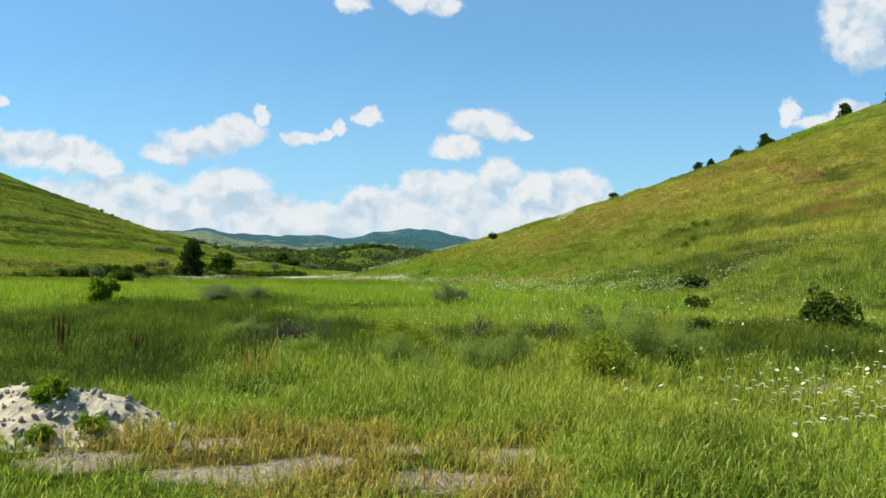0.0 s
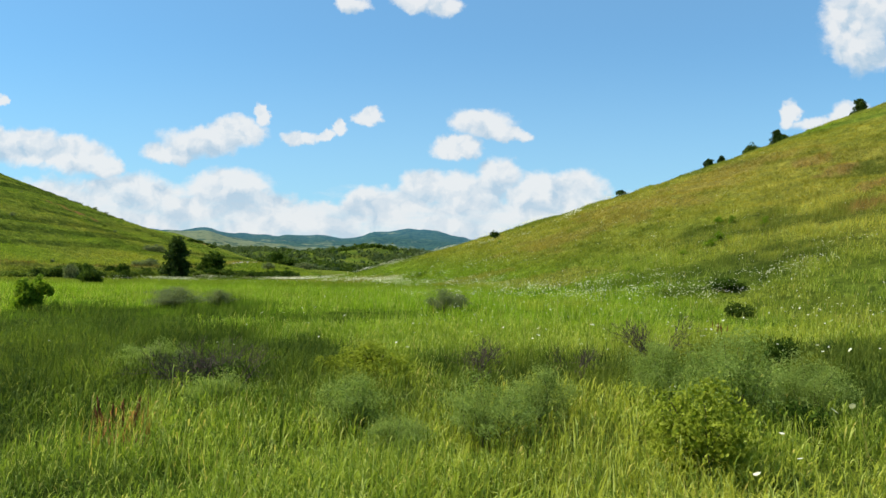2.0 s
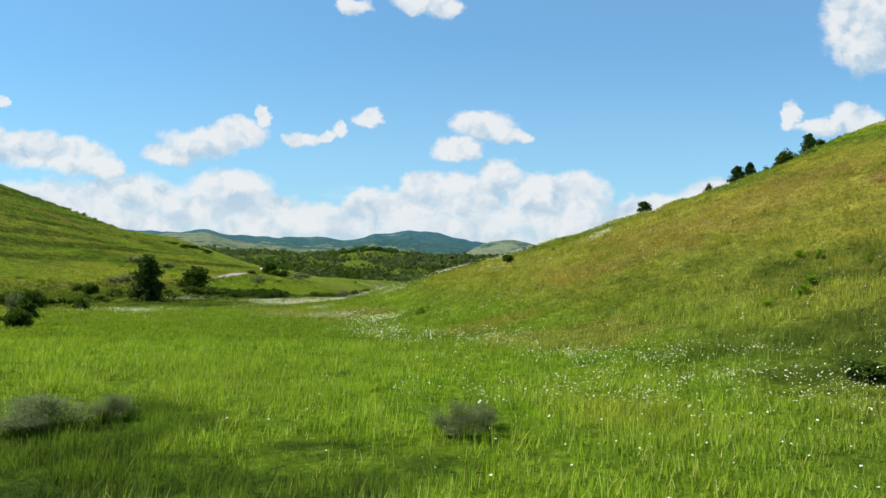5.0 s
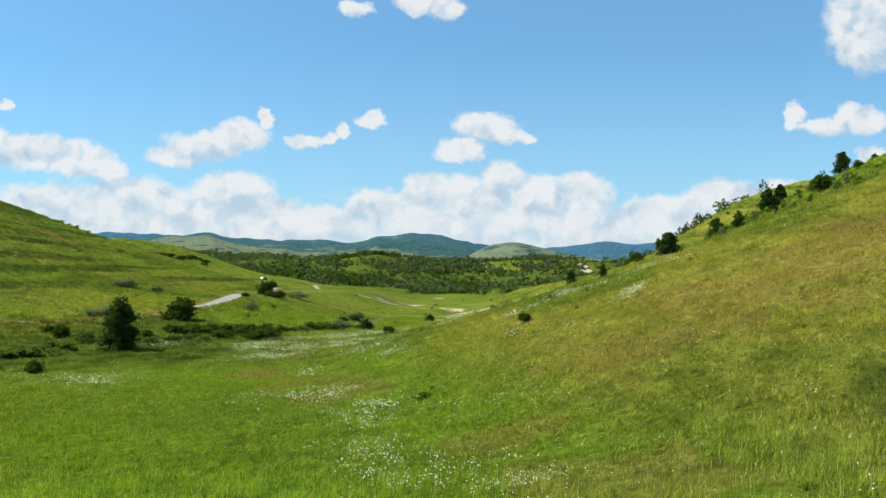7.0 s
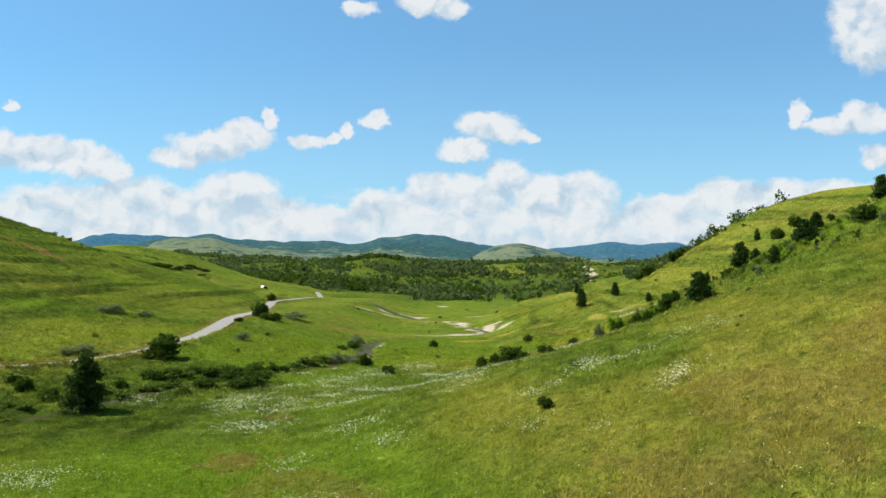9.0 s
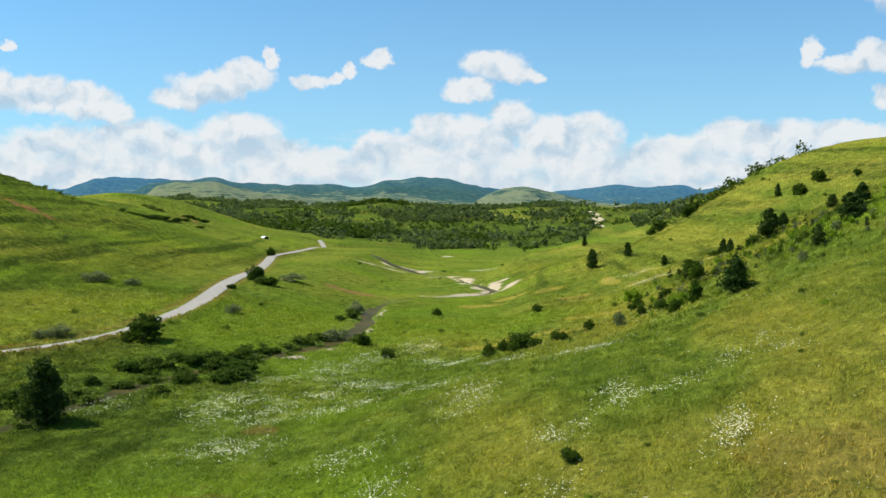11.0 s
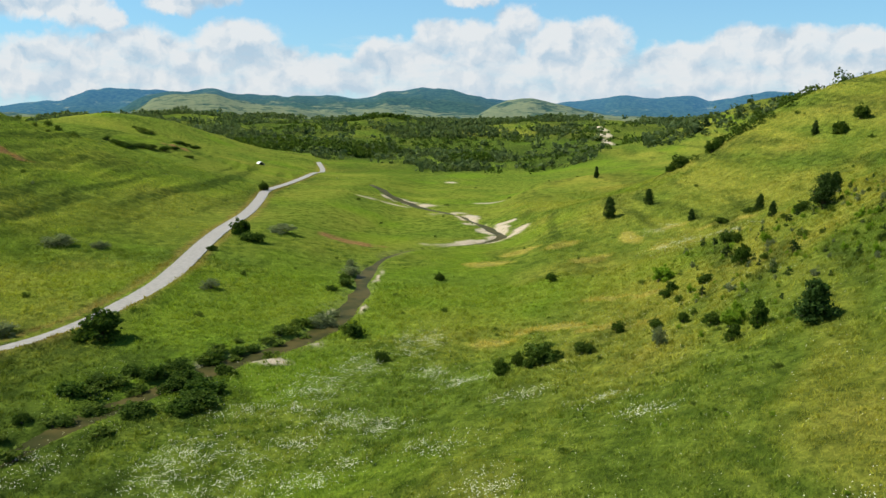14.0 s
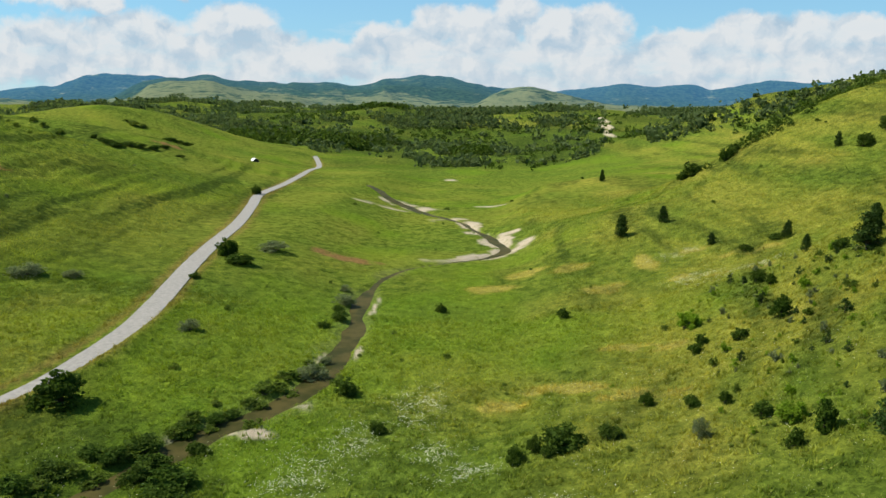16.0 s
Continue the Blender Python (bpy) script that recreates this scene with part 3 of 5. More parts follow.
def make_leaf(name, dark, light, glow=0.35, blades=0.0):
    """Thin leaves that let some light through."""
    m, n = material(name)
    g = n.add("ShaderNodeNewGeometry")
    chance = g.outputs["Random Per Island"]
    if blades:
        c, *_ = turf_colour(n, g.outputs["Position"], chance, 0.8 if blades >= 1 else 0.35)
    else:
        dark, light = [tuple(0.86 * v for v in q) for q in (dark, light)]
        own = n.add("ShaderNodeObjectInfo").outputs["Random"]
        c = n.mix(n.range(chance, 0.0, 1.0, smooth=False), dark, light)
        c = n.mix(n.range(own, 0.0, 1.0, 0.0, 0.35, False), c, n.mix(0.5, c, (0.12, 0.13, 0.03)))
        c = n.mix(n.range(n.noise(g.outputs["Position"], 1.3, 3.0), 0.4, 0.65, 0.0, 0.35), c, dark)
    if blades:
        c = n.vector("MULTIPLY", c, (2.64 * blades, 2.44 * blades, 1.75 * blades))
    d, t = n.add("ShaderNodeBsdfPrincipled"), n.add("ShaderNodeBsdfTranslucent")
    n.put(d.inputs["Base Color"], c)
    d.inputs["Roughness"].default_value, d.inputs["Specular IOR Level"].default_value = 0.7, 0.03 if blades else 0.04
    n.put(t.inputs[0], n.mix(0.5, c, n.vector("MULTIPLY", c, (1.5, 1.5, 0.6))))
    mixed = n.add("ShaderNodeMixShader")
    mixed.inputs[0].default_value = glow
    n.put(mixed.inputs[1], d.outputs[0])
    n.put(mixed.inputs[2], t.outputs[0])
    finish(n, mixed.outputs[0])
    return m


def make_plain(name, a, b, scale, roughness=0.85, bump_by=0.4, metal=0.0, detail=6.0, warp=0.0):
    """A rough surface between two colours, grained at two scales."""
    m, n = material(name)
    place = n.add("ShaderNodeNewGeometry").outputs["Position"]
    v, w = n.noise(place, scale, detail, 0.65, warp), n.noise(place, scale * 0.12, 3.0)
    p = n.add("ShaderNodeBsdfPrincipled")
    c = n.mix(n.range(v, 0.3, 0.7), a, b)
    n.put(p.inputs["Base Color"], n.mix(n.range(w, 0.35, 0.7, 0.0, 0.4), c, n.mix(0.5, c, a)))
    p.inputs["Roughness"].default_value, p.inputs["Metallic"].default_value = roughness, metal
    finish(n, p.outputs[0], v, bump_by, 0.5 / scale, p)
    return m


def make_water():
    m, n = material("muddy_water")
    place = n.add("ShaderNodeNewGeometry").outputs["Position"]
    p = n.add("ShaderNodeBsdfPrincipled")
    n.put(p.inputs["Base Color"], n.mix(n.range(n.noise(place, 0.25, 4.0), 0.35, 0.65), (0.028, 0.031, 0.009), (0.062, 0.052, 0.017)))
    p.inputs["Roughness"].default_value, p.inputs["Specular IOR Level"].default_value = 0.45, 0.01
    finish(n, p.outputs[0], n.noise(place, 3.0, 3.0), 0.12, 0.05, p)
    return m


def make_mountain():
    """Forest and pasture kilometres off; the blue haze of summer air is put in as surface emission."""
    m, n = material("mountain_with_haze")
    place = n.add("ShaderNodeNewGeometry").outputs["Position"]
    x, y, z = n.split(place)
    wood = n.noise(place, 0.006, 6.0, 0.62)
    fine = n.noise(place, 0.045, 4.0, 0.7)
    forest = n.mix(n.range(fine, 0.35, 0.65), (0.008, 0.022, 0.013), (0.030, 0.056, 0.026))
    pasture = n.mix(n.range(fine, 0.4, 0.7), (0.120, 0.128, 0.058), (0.066, 0.088, 0.040))
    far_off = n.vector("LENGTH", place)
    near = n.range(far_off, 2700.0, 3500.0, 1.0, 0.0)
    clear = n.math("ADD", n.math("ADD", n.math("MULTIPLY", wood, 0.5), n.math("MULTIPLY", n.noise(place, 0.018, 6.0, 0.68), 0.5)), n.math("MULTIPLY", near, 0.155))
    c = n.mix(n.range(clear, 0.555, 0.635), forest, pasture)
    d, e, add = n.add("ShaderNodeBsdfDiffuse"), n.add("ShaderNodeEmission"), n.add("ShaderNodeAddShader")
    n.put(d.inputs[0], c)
    # painted haze: a bluish glow of the surface, stronger with distance
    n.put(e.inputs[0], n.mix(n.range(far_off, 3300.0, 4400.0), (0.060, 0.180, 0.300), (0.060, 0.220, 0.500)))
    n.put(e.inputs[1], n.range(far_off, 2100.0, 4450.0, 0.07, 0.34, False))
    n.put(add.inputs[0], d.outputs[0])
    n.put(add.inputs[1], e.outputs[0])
    finish(n, add.outputs[0])
    return m


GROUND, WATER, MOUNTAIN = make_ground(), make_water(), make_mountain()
GRASS = make_leaf("grass_blades", None, None, 0.42, blades=1.0)
TUFTS = make_leaf("grass_tufts", None, None, 0.38, blades=0.76)
LEAF_DARK = make_leaf("dark_leaves", (0.024, 0.054, 0.006), (0.084, 0.142, 0.016), 0.36)
LEAF_MID = make_leaf("shrub_leaves", (0.052, 0.092, 0.010), (0.140, 0.195, 0.028), 0.42)
LEAF_WOOD = make_leaf("mixed_wood_leaves", (0.056, 0.092, 0.036), (0.108, 0.152, 0.054), 0.40)
LEAF_PINE = make_leaf("pine_needles", (0.018, 0.042, 0.009), (0.056, 0.104, 0.020), 0.28)
LEAF_SAGE = make_leaf("grey_green_leaves", (0.120, 0.155, 0.070), (0.240, 0.275, 0.135), 0.45)
LEAF_FRESH = make_leaf("fresh_leaves", (0.120, 0.220, 0.012), (0.260, 0.380, 0.030), 0.48)
LEAF_OLIVE = make_leaf("yellow_green_leaves", (0.150, 0.205, 0.012), (0.400, 0.450, 0.060), 0.5)
LEAF_FEATHER = make_leaf("feathery_leaves", (0.185, 0.265, 0.055), (0.345, 0.440, 0.120), 0.52)
LEAF_RUST = make_leaf("rusty_stalks", (0.16, 0.055, 0.024), (0.28, 0.13, 0.055), 0.3)
TWIG = make_plain("grey_brown_twigs", (0.030, 0.020, 0.010), (0.072, 0.048, 0.026), 20.0)
BARK = make_plain("brown_bark", (0.045, 0.034, 0.024), (0.110, 0.085, 0.060), 9.0)
PETAL = make_leaf("white_umbels", (0.70, 0.69, 0.50), (0.86, 0.85, 0.70), 0.3)
CONCRETE = make_plain("worn_concrete_road", (0.175, 0.162, 0.140), (0.252, 0.235, 0.205), 1.2, 0.95, 0.25)
EARTH = make_plain("pale_dry_earth", (0.30, 0.245, 0.160), (0.50, 0.430, 0.300), 3.0, 0.95, 0.9)
STONE = make_plain("grey_stone", (0.16, 0.145, 0.115), (0.36, 0.33, 0.27), 5.0, 0.9, 0.6)
WHITE = make_plain("white_weathered_sheet", (0.70, 0.71, 0.70), (0.82, 0.82, 0.80), 2.0, 0.6, 0.1)
DARK = make_plain("interior_shade", (0.010, 0.010, 0.009), (0.025, 0.024, 0.020), 2.0, 0.9, 0.1)


# ---- meshes ----
def mesh_of(name, verts, faces, mat, smooth=False):
    """A mesh from arrays of points and of triangles or quads."""
    me = bpy.data.meshes.new(name)
    verts, faces = np.asarray(verts, np.float32), np.asarray(faces, np.int32)
    k = faces.shape[1]
    me.vertices.add(len(verts))
    me.vertices.foreach_set("co", verts.ravel())
    me.loops.add(faces.size)
    me.loops.foreach_set("vertex_index", faces.ravel())
    me.polygons.add(len(faces))
    me.polygons.foreach_set("loop_start", np.arange(0, faces.size, k, dtype=np.int32))
    me.update(calc_edges=True)
    me.polygons.foreach_set("use_smooth", np.full(len(faces), smooth))
    me.materials.append(mat)
    return me


def part(name, data, parent=None, label=""):
    """Links a mesh, or a bmesh turned into one, as one object under a thing or a part."""
    ob = new(name, data)
    ob.parent = parent
    return tagged(ob, label) if label else ob


def grid_faces(rows, cols, wrap=False):
    r, c = np.meshgrid(np.arange(rows - 1), np.arange(cols if wrap else cols - 1), indexing="ij")
    d = (c + 1) % cols
    return np.stack([r * cols + c, r * cols + d, (r + 1) * cols + d, (r + 1) * cols + c], -1).reshape(-1, 4)


def fan(r0, r1, gaps, cols, back):
    """Rings round the start of the walk, close set near it and finely divided ahead."""
    r = [r0]
    while r[-1] < r1:
        r.append(r[-1] + gaps(r[-1]))
    angle = np.radians(np.r_[np.linspace(-47, 47, cols), np.linspace(47, 313, back + 2)[1:-1]])
    rr, aa = np.meshgrid(np.array(r), angle, indexing="ij")
    return rr * np.sin(aa), rr * np.cos(aa) - 4.0, len(r), len(angle)


def make_land():
    x, y, rows, cols = fan(0.05, 2060.0, lambda r: min(max(0.15, 0.0125 * r), 1.7) if r < 340 else 0.0135 * (r - 340) + 1.7, 500, 60)
    x, y = x.ravel(), y.ravel()
    z = ground(x, y)
    v = np.stack([x, y, z], 1)
    f = grid_faces(rows, cols, True)
    me = mesh_of("ground", v, f[:, ::-1], GROUND, True)
    paint(me, x, y)
    tagged(new("ground", me), "rolling grassland of green and straw-yellow turf with bare soil patches", "ground", kind="structure")
    x, y, rows, cols = fan(2030.0, 4560.0, lambda r: 20.0, 440, 50)
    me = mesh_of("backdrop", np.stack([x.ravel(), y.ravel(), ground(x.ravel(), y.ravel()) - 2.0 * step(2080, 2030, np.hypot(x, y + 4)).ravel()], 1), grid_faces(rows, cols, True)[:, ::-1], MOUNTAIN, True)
    tagged(new("backdrop", me), "wooded mountain ranges with blue haze painted in, far behind the valley", "mountains", kind="structure")


make_land()


def ribbon(line, half, z, drop, mat, name):
    """A slab along a line: its top, its two sides and its ends."""
    t = np.gradient(line, axis=0)
    t /= np.hypot(t[:, 0], t[:, 1])[:, None]
    side = np.stack([t[:, 1], -t[:, 0]], 1)
    half = np.broadcast_to(half, len(line))[:, None]
    l, r = line - side * half, line + side * half
    wobble = 0.12 * rough(line[:, 0], line[:, 1], 3.0, 90, 2)[:, None]
    l, r = l + side * wobble, r + side * wobble
    m = len(line)
    rows = np.stack([np.c_[l, z - drop], np.c_[l, z], np.c_[line, z + 0.04], np.c_[r, z], np.c_[r, z - drop]], 1).reshape(-1, 3)
    f = grid_faces(m, 5)[:, ::-1]
    return mesh_of(name, rows, f, mat)


def along(line):
    return np.r_[0, np.cumsum(np.hypot(*np.diff(line, axis=0).T))]


lane = smooth_line(ROAD, 2.0)
_, lane_at = away(lane[:, 0], lane[:, 1], ROAD_LINE)
tagged(new("road", ribbon(lane, 2.35, road_height(lane_at) + 0.05, 0.6, CONCRETE, "road")), "narrow pale grey concrete country road along the slope", "road", kind="structure")
water_line = smooth_line(BROOK, 2.0, 3.5)
bed = land(water_line[:, 0], water_line[:, 1])
for _ in range(30):
    bed[1:-1] = (bed[:-2] + 2 * bed[1:-1] + bed[2:]) / 4
width = curve(water_line[:, 1], [150, 175, 250, 268, 300, 316, 366, 382, 430, 500], [3.6, 5.0, 5.0, 1.8, 1.8, 4.5, 4.5, 2.4, 4.5, 2.0])
bed = bed - 0.56 - 0.5 * step(298, 318, water_line[:, 1]) * step(412, 390, water_line[:, 1])
tagged(new("water", ribbon(water_line, width, bed, 0.05, WATER, "water")), "shallow muddy brown brook between sandy banks", "water", kind="structure")

# ---- plants ----
rng = np.random.default_rng(11)


def height_at(x, y):
    return float(ground(np.array([float(x)]), np.array([float(y)]))[0])


def cards(centres, size, flat=0.0, long=1.5, r=rng):
    """A small folded leaf at each centre: four points, two faces a leaf, turned at random."""
    k = len(centres)
    a = r.normal(size=(k, 3))
    a[:, 2] *= 1 - flat
    a /= np.linalg.norm(a, axis=1)[:, None]
    b = np.cross(a, r.normal(size=(k, 3)))
    b /= np.linalg.norm(b, axis=1)[:, None] + 1e-9
    nrm = np.cross(a, b)
    s = (size * r.uniform(0.6, 1.4, k))[:, None]
    tip, tail = centres + a * s * long * 0.5, centres - a * s * long * 0.5
    left, right = centres + b * s * 0.5 + nrm * s * 0.15, centres - b * s * 0.5 + nrm * s * 0.15
    v = np.stack([tail, left, tip, right], 1).reshape(-1, 3)
    i = np.arange(k)[:, None] * 4
    f = np.concatenate([i + [0, 1, 2], i + [0, 2, 3]], 0)
    return v, f


def clumps(count, leaves, shape, spread, r=rng):
    """Leaf places in clumps, whose centres shape(count) gives with their sizes."""
    c, s = shape(count)
    d = r.normal(size=(count, leaves, 3))
    d /= np.linalg.norm(d, axis=2)[:, :, None]
    d *= r.uniform(0.35, 1.0, (count, leaves, 1)) ** 0.5
    d[:, :, 2] *= 0.75
    return (c[:, None] + d * (s * spread)[:, None, None]).reshape(-1, 3)


def rods(ends, sides=4):
    """Tapered sticks from (start, end, thick, thin): one after another in one mesh."""
    vs, fs, at = [], [], 0
    for a, b, ra, rb in ends:
        a, b = np.array(a, float), np.array(b, float)
        w = b - a
        w = w / (np.linalg.norm(w) + 1e-9)
        u = np.cross(w, (0.31, 0.87, 0.2))
        u /= np.linalg.norm(u) + 1e-9
        q = np.cross(w, u)
        t = np.arange(sides) * 2 * np.pi / sides
        ring = np.cos(t)[:, None] * u + np.sin(t)[:, None] * q
        vs += [a + ring * ra, b + ring * rb]
        j = np.arange(sides)
        n = (j + 1) % sides
        fs.append(np.concatenate([np.stack([at + j, at + n, at + sides + n], 1), np.stack([at + j, at + sides + n, at + sides + j], 1)]))
        at += 2 * sides
    return np.vstack(vs), np.vstack(fs)


def bent(a, b, ra, rb, r, pieces=3, sag=0.12):
    """A crooked limb as a run of sticks."""
    a, b = np.array(a, float), np.array(b, float)
    l = np.linalg.norm(b - a)
    p = [a + (b - a) * k / pieces + (r.normal(size=3) * sag * l / pieces if 0 < k < pieces else 0) for k in range(pieces + 1)]
    w = np.linspace(ra, rb, pieces + 1)
    return [(p[k], p[k + 1], w[k], w[k + 1]) for k in range(pieces)]


def make_pine(seed, limbs=80, needles=26, leafsize=0.044):
    """A young pine or dark tree of unit height: trunk with limbs, ragged tiers of needles."""
    r = np.random.default_rng(seed)
    sticks = bent((0, 0, -0.05), (r.normal() * 0.03, r.normal() * 0.03, 0.93), 0.035, 0.008, r, 5, 0.05)
    tips = []
    for k in range(limbs):
        h = 0.05 + 0.88 * r.random() ** 1.15
        reach = (0.42 * (1 - h) ** 0.70 + 0.05) * r.uniform(0.55, 1.10)
        t = r.random() * 2 * np.pi
        tip = np.array([math.cos(t) * reach, math.sin(t) * reach, h + 0.05 * r.normal() + 0.05])
        sticks += bent((0, 0, h), tip, 0.012, 0.004, r, 2)
        tips += [tip, tip * (0.55, 0.55, 1) + (0, 0, 0.01)]
    tips += [np.array([0, 0, 0.95]), np.array([0.02, 0, 0.88])]
    tips = np.array(tips)
    size = 0.05 + 0.075 * r.random(len(tips))

    leaf = clumps(len(tips), needles, lambda n: (tips, size), 1.35, r)
    return sticks, cards(leaf, leafsize, 0.2, 1.8, r)


def make_bush(seed, leafsize=0.054, count=80, leaves=28, low=0.0, spread=1.0):
    """A dense rounded shrub, one unit wide and high, leafy to the ground, with an uneven outline."""
    r = np.random.default_rng(seed)
    lobes = np.c_[r.normal(size=(7, 2)) * 0.20, r.uniform(0.12, 0.44, 7)]
    c = []
    while len(c) < count:
        p = lobes[r.integers(7)] + r.normal(size=3) * (0.15, 0.15, 0.14)
        if p[2] > low + 0.03 and (p[0] ** 2 + p[1] ** 2) * 4.2 + (p[2] * 1.32) ** 2 < 1.0:
            c.append(p)
    c = np.array(c)
    size = 0.05 + 0.075 * r.random(count)
    sticks = [((0, 0, -0.12), (0, 0, 0.02), 0.14, 0.11)]
    for k in range(0, count, 3):
        sticks += bent((r.normal() * 0.05, r.normal() * 0.05, -0.06), c[k], 0.012, 0.003, r, 3)
    leaf = clumps(count, leaves, lambda n: (c, size), 1.35 * spread, r)
    leaf = leaf[leaf[:, 2] > -0.02]
    return sticks, cards(leaf, leafsize, 0.15, 1.6, r)


def make_feather(seed):
    """A loose shrub of fine plumes, such as tamarisk."""
    r = np.random.default_rng(seed)
    sticks, pts = [], []
    for k in range(34):
        t, out = r.random() * 2 * np.pi, r.uniform(0.05, 0.5)
        tip = np.array([math.cos(t) * out, math.sin(t) * out, r.uniform(0.35, 1.0) * (1 - 0.7 * out)])
        sticks += bent((r.normal() * 0.04, r.normal() * 0.04, -0.05), tip, 0.005, 0.0015, r, 3)
        puff = r.uniform(0.05, 0.10)
        for _ in range(380):
            s = 1.04 - 0.5 * r.random() ** 2
            pts.append(tip * s + r.normal(size=3) * puff * (1.0, 1.0, 0.6))
    pts = np.array(pts)
    return sticks, cards(pts[pts[:, 2] > 0.02], 0.0115, 0.0, 2.6, r)


def make_dead(seed):
    """Bare twigs, forked over and over."""
    r = np.random.default_rng(seed)
    sticks = []

    def fork(a, way, length, thick, depth):
        b = a + way * length
        sticks.extend(bent(a, b, thick, thick * 0.6, r, 2, 0.2))
        if depth:
            for _ in range(3 if depth > 1 else 4):
                w = way + r.normal(size=3) * 0.45 + (0, 0, 0.08)
                fork(b, w / np.linalg.norm(w), length * r.uniform(0.5, 0.8), thick * 0.55, depth - 1)

    for _ in range(13):
        t = r.random() * 2 * np.pi
        w = np.array([math.cos(t) * 0.6, math.sin(t) * 0.6, r.uniform(0.7, 1.3)])
        fork(np.array([0, 0, -0.05]), w / np.linalg.norm(w), r.uniform(0.20, 0.34), 0.008, 3)
    return sticks, None


def dry_weed(x, y, wide, high, seed):
    """A few upright rusty stalks, each with its ragged seed head."""
    r = np.random.default_rng(seed)
    weed = new("dry_weed")
    weed.matrix_basis = pose(x, y, height_at(x, y))
    for _ in range(8):
        a = np.array([*(r.normal(size=2) * 0.16 * wide), -0.05])
        b = a * (1.5, 1.5, 0) + (0, 0, high * r.uniform(0.6, 1.0))
        stalk = part("stalk", mesh_of("stalk", *rods(bent(a, b, 0.010, 0.004, r, 3)), LEAF_RUST), weed)
        t = np.linspace(0, 2 * np.pi, 7)[:-1]
        rows = np.linspace(0.5, 1.03, 9)
        thick = 0.022 * np.sin(np.linspace(0.15, 3.0, 9))[:, None] * r.uniform(0.5, 1.5, (9, 6))
        ring = a + (b - a) * rows[:, None, None] + np.stack([np.cos(t) * thick, np.sin(t) * thick, r.normal(size=(9, 6)) * 0.012], 2)
        part("seed_head", mesh_of("seed_head", ring.reshape(-1, 3), grid_faces(9, 6, True), LEAF_RUST), stalk)
    tagged(weed, "rusty red-brown dry weed stalks", "weed")


KINDS = {
    # kind: (maker, seeds, leaf material, stem material, thing's name, stem part, leaf part)
    "pine": (make_pine, (1, 2, 3), LEAF_PINE, BARK, "tree", "trunk", "crown"),
    "bush": (make_bush, (4, 5, 6, 7), LEAF_DARK, BARK, "bush", "stem", "foliage"),
    "sage": (lambda s: make_bush(s, 0.038, 76, 28), (8, 9, 10), LEAF_SAGE, TWIG, "sagebrush", "stem", "foliage"),
    "fresh": (lambda s: make_bush(s, 0.05, 76, 32), (12, 13), LEAF_FRESH, BARK, "bush", "stem", "foliage"),
    "sage_loose": (make_feather, (41, 42), LEAF_SAGE, TWIG, "sagebrush", "stem", "foliage"),
    "leafy": (lambda s: make_bush(s, 0.025, 100, 56, spread=1.2), (14, 15), LEAF_OLIVE, TWIG, "bush", "stem", "foliage"),
    "dark": (lambda s: make_bush(s, 0.042, 80, 38), (16, 17), LEAF_DARK, BARK, "bush", "stem", "foliage"),
    "feather": (make_feather, (18, 19, 20), LEAF_FEATHER, TWIG, "shrub", "stem", "plume"),
    "dead": (make_dead, (21, 22, 23), None, TWIG, "dead_shrub", "stem", ""),
    # lighter builds of the same kinds, for the many small ones on the slopes
    "bush_small": (lambda s: make_bush(s, 0.10, 22, 14, spread=1.2), (31, 32, 33), LEAF_MID, BARK, "bush", "stem", "foliage"),
    "sage_small": (lambda s: make_bush(s, 0.09, 26, 15), (34, 35), LEAF_SAGE, TWIG, "sagebrush", "stem", "foliage"),
    "fresh_small": (lambda s: make_bush(s, 0.10, 22, 14, spread=1.2), (36, 37), LEAF_FRESH, BARK, "bush", "stem", "foliage"),
    "pine_small": (lambda s: make_pine(s, 18, 12, 0.075), (38, 39), LEAF_PINE, BARK, "tree", "trunk", "crown"),
}
STOCK = {}


def stock(kind):
    """The meshes of a kind, made once: (stems, leaves) for each variant."""
    if kind not in STOCK:
        maker, seeds, leaf, stem, *_ = KINDS[kind]
        made = []
        for s in seeds:
            sticks, leaves = maker(s)
            made.append((mesh_of(kind + "_stems", *rods(sticks), stem), mesh_of(kind + "_leaves", *leaves, leaf) if leaves else None))
        STOCK[kind] = made
    return STOCK[kind]


def plant(kind, x, y, wide, high, label, category="bush", group="", seed=None, lift=0.0, called=""):
    """Sets one plant on the ground, wide and high in metres."""
    made = stock(kind)
    k = int(abs(x * 7.3 + y * 3.1)) if seed is None else seed
    stems, leaves = made[k % len(made)]
    _, _, _, _, name, stem_part, leaf_part = KINDS[kind]
    thing = new(called or name)
    thing.empty_display_size = 0.2
    grow = 1.0 if kind in ("pine", "pine_small", "feather", "sage_loose", "dead") else 1.3
    thing.matrix_basis = pose(x, y, height_at(x, y) + lift, 0, 0, (k * 77) % 360) @ Matrix.Diagonal((wide * (0.9 if grow > 1 else 1.0), wide * (0.9 if grow > 1 else 1.0), high * grow, 1))
    part(stem_part, stems, thing)
    if leaves:
        part(leaf_part, leaves, thing)
    return tagged(thing, label, category, group)


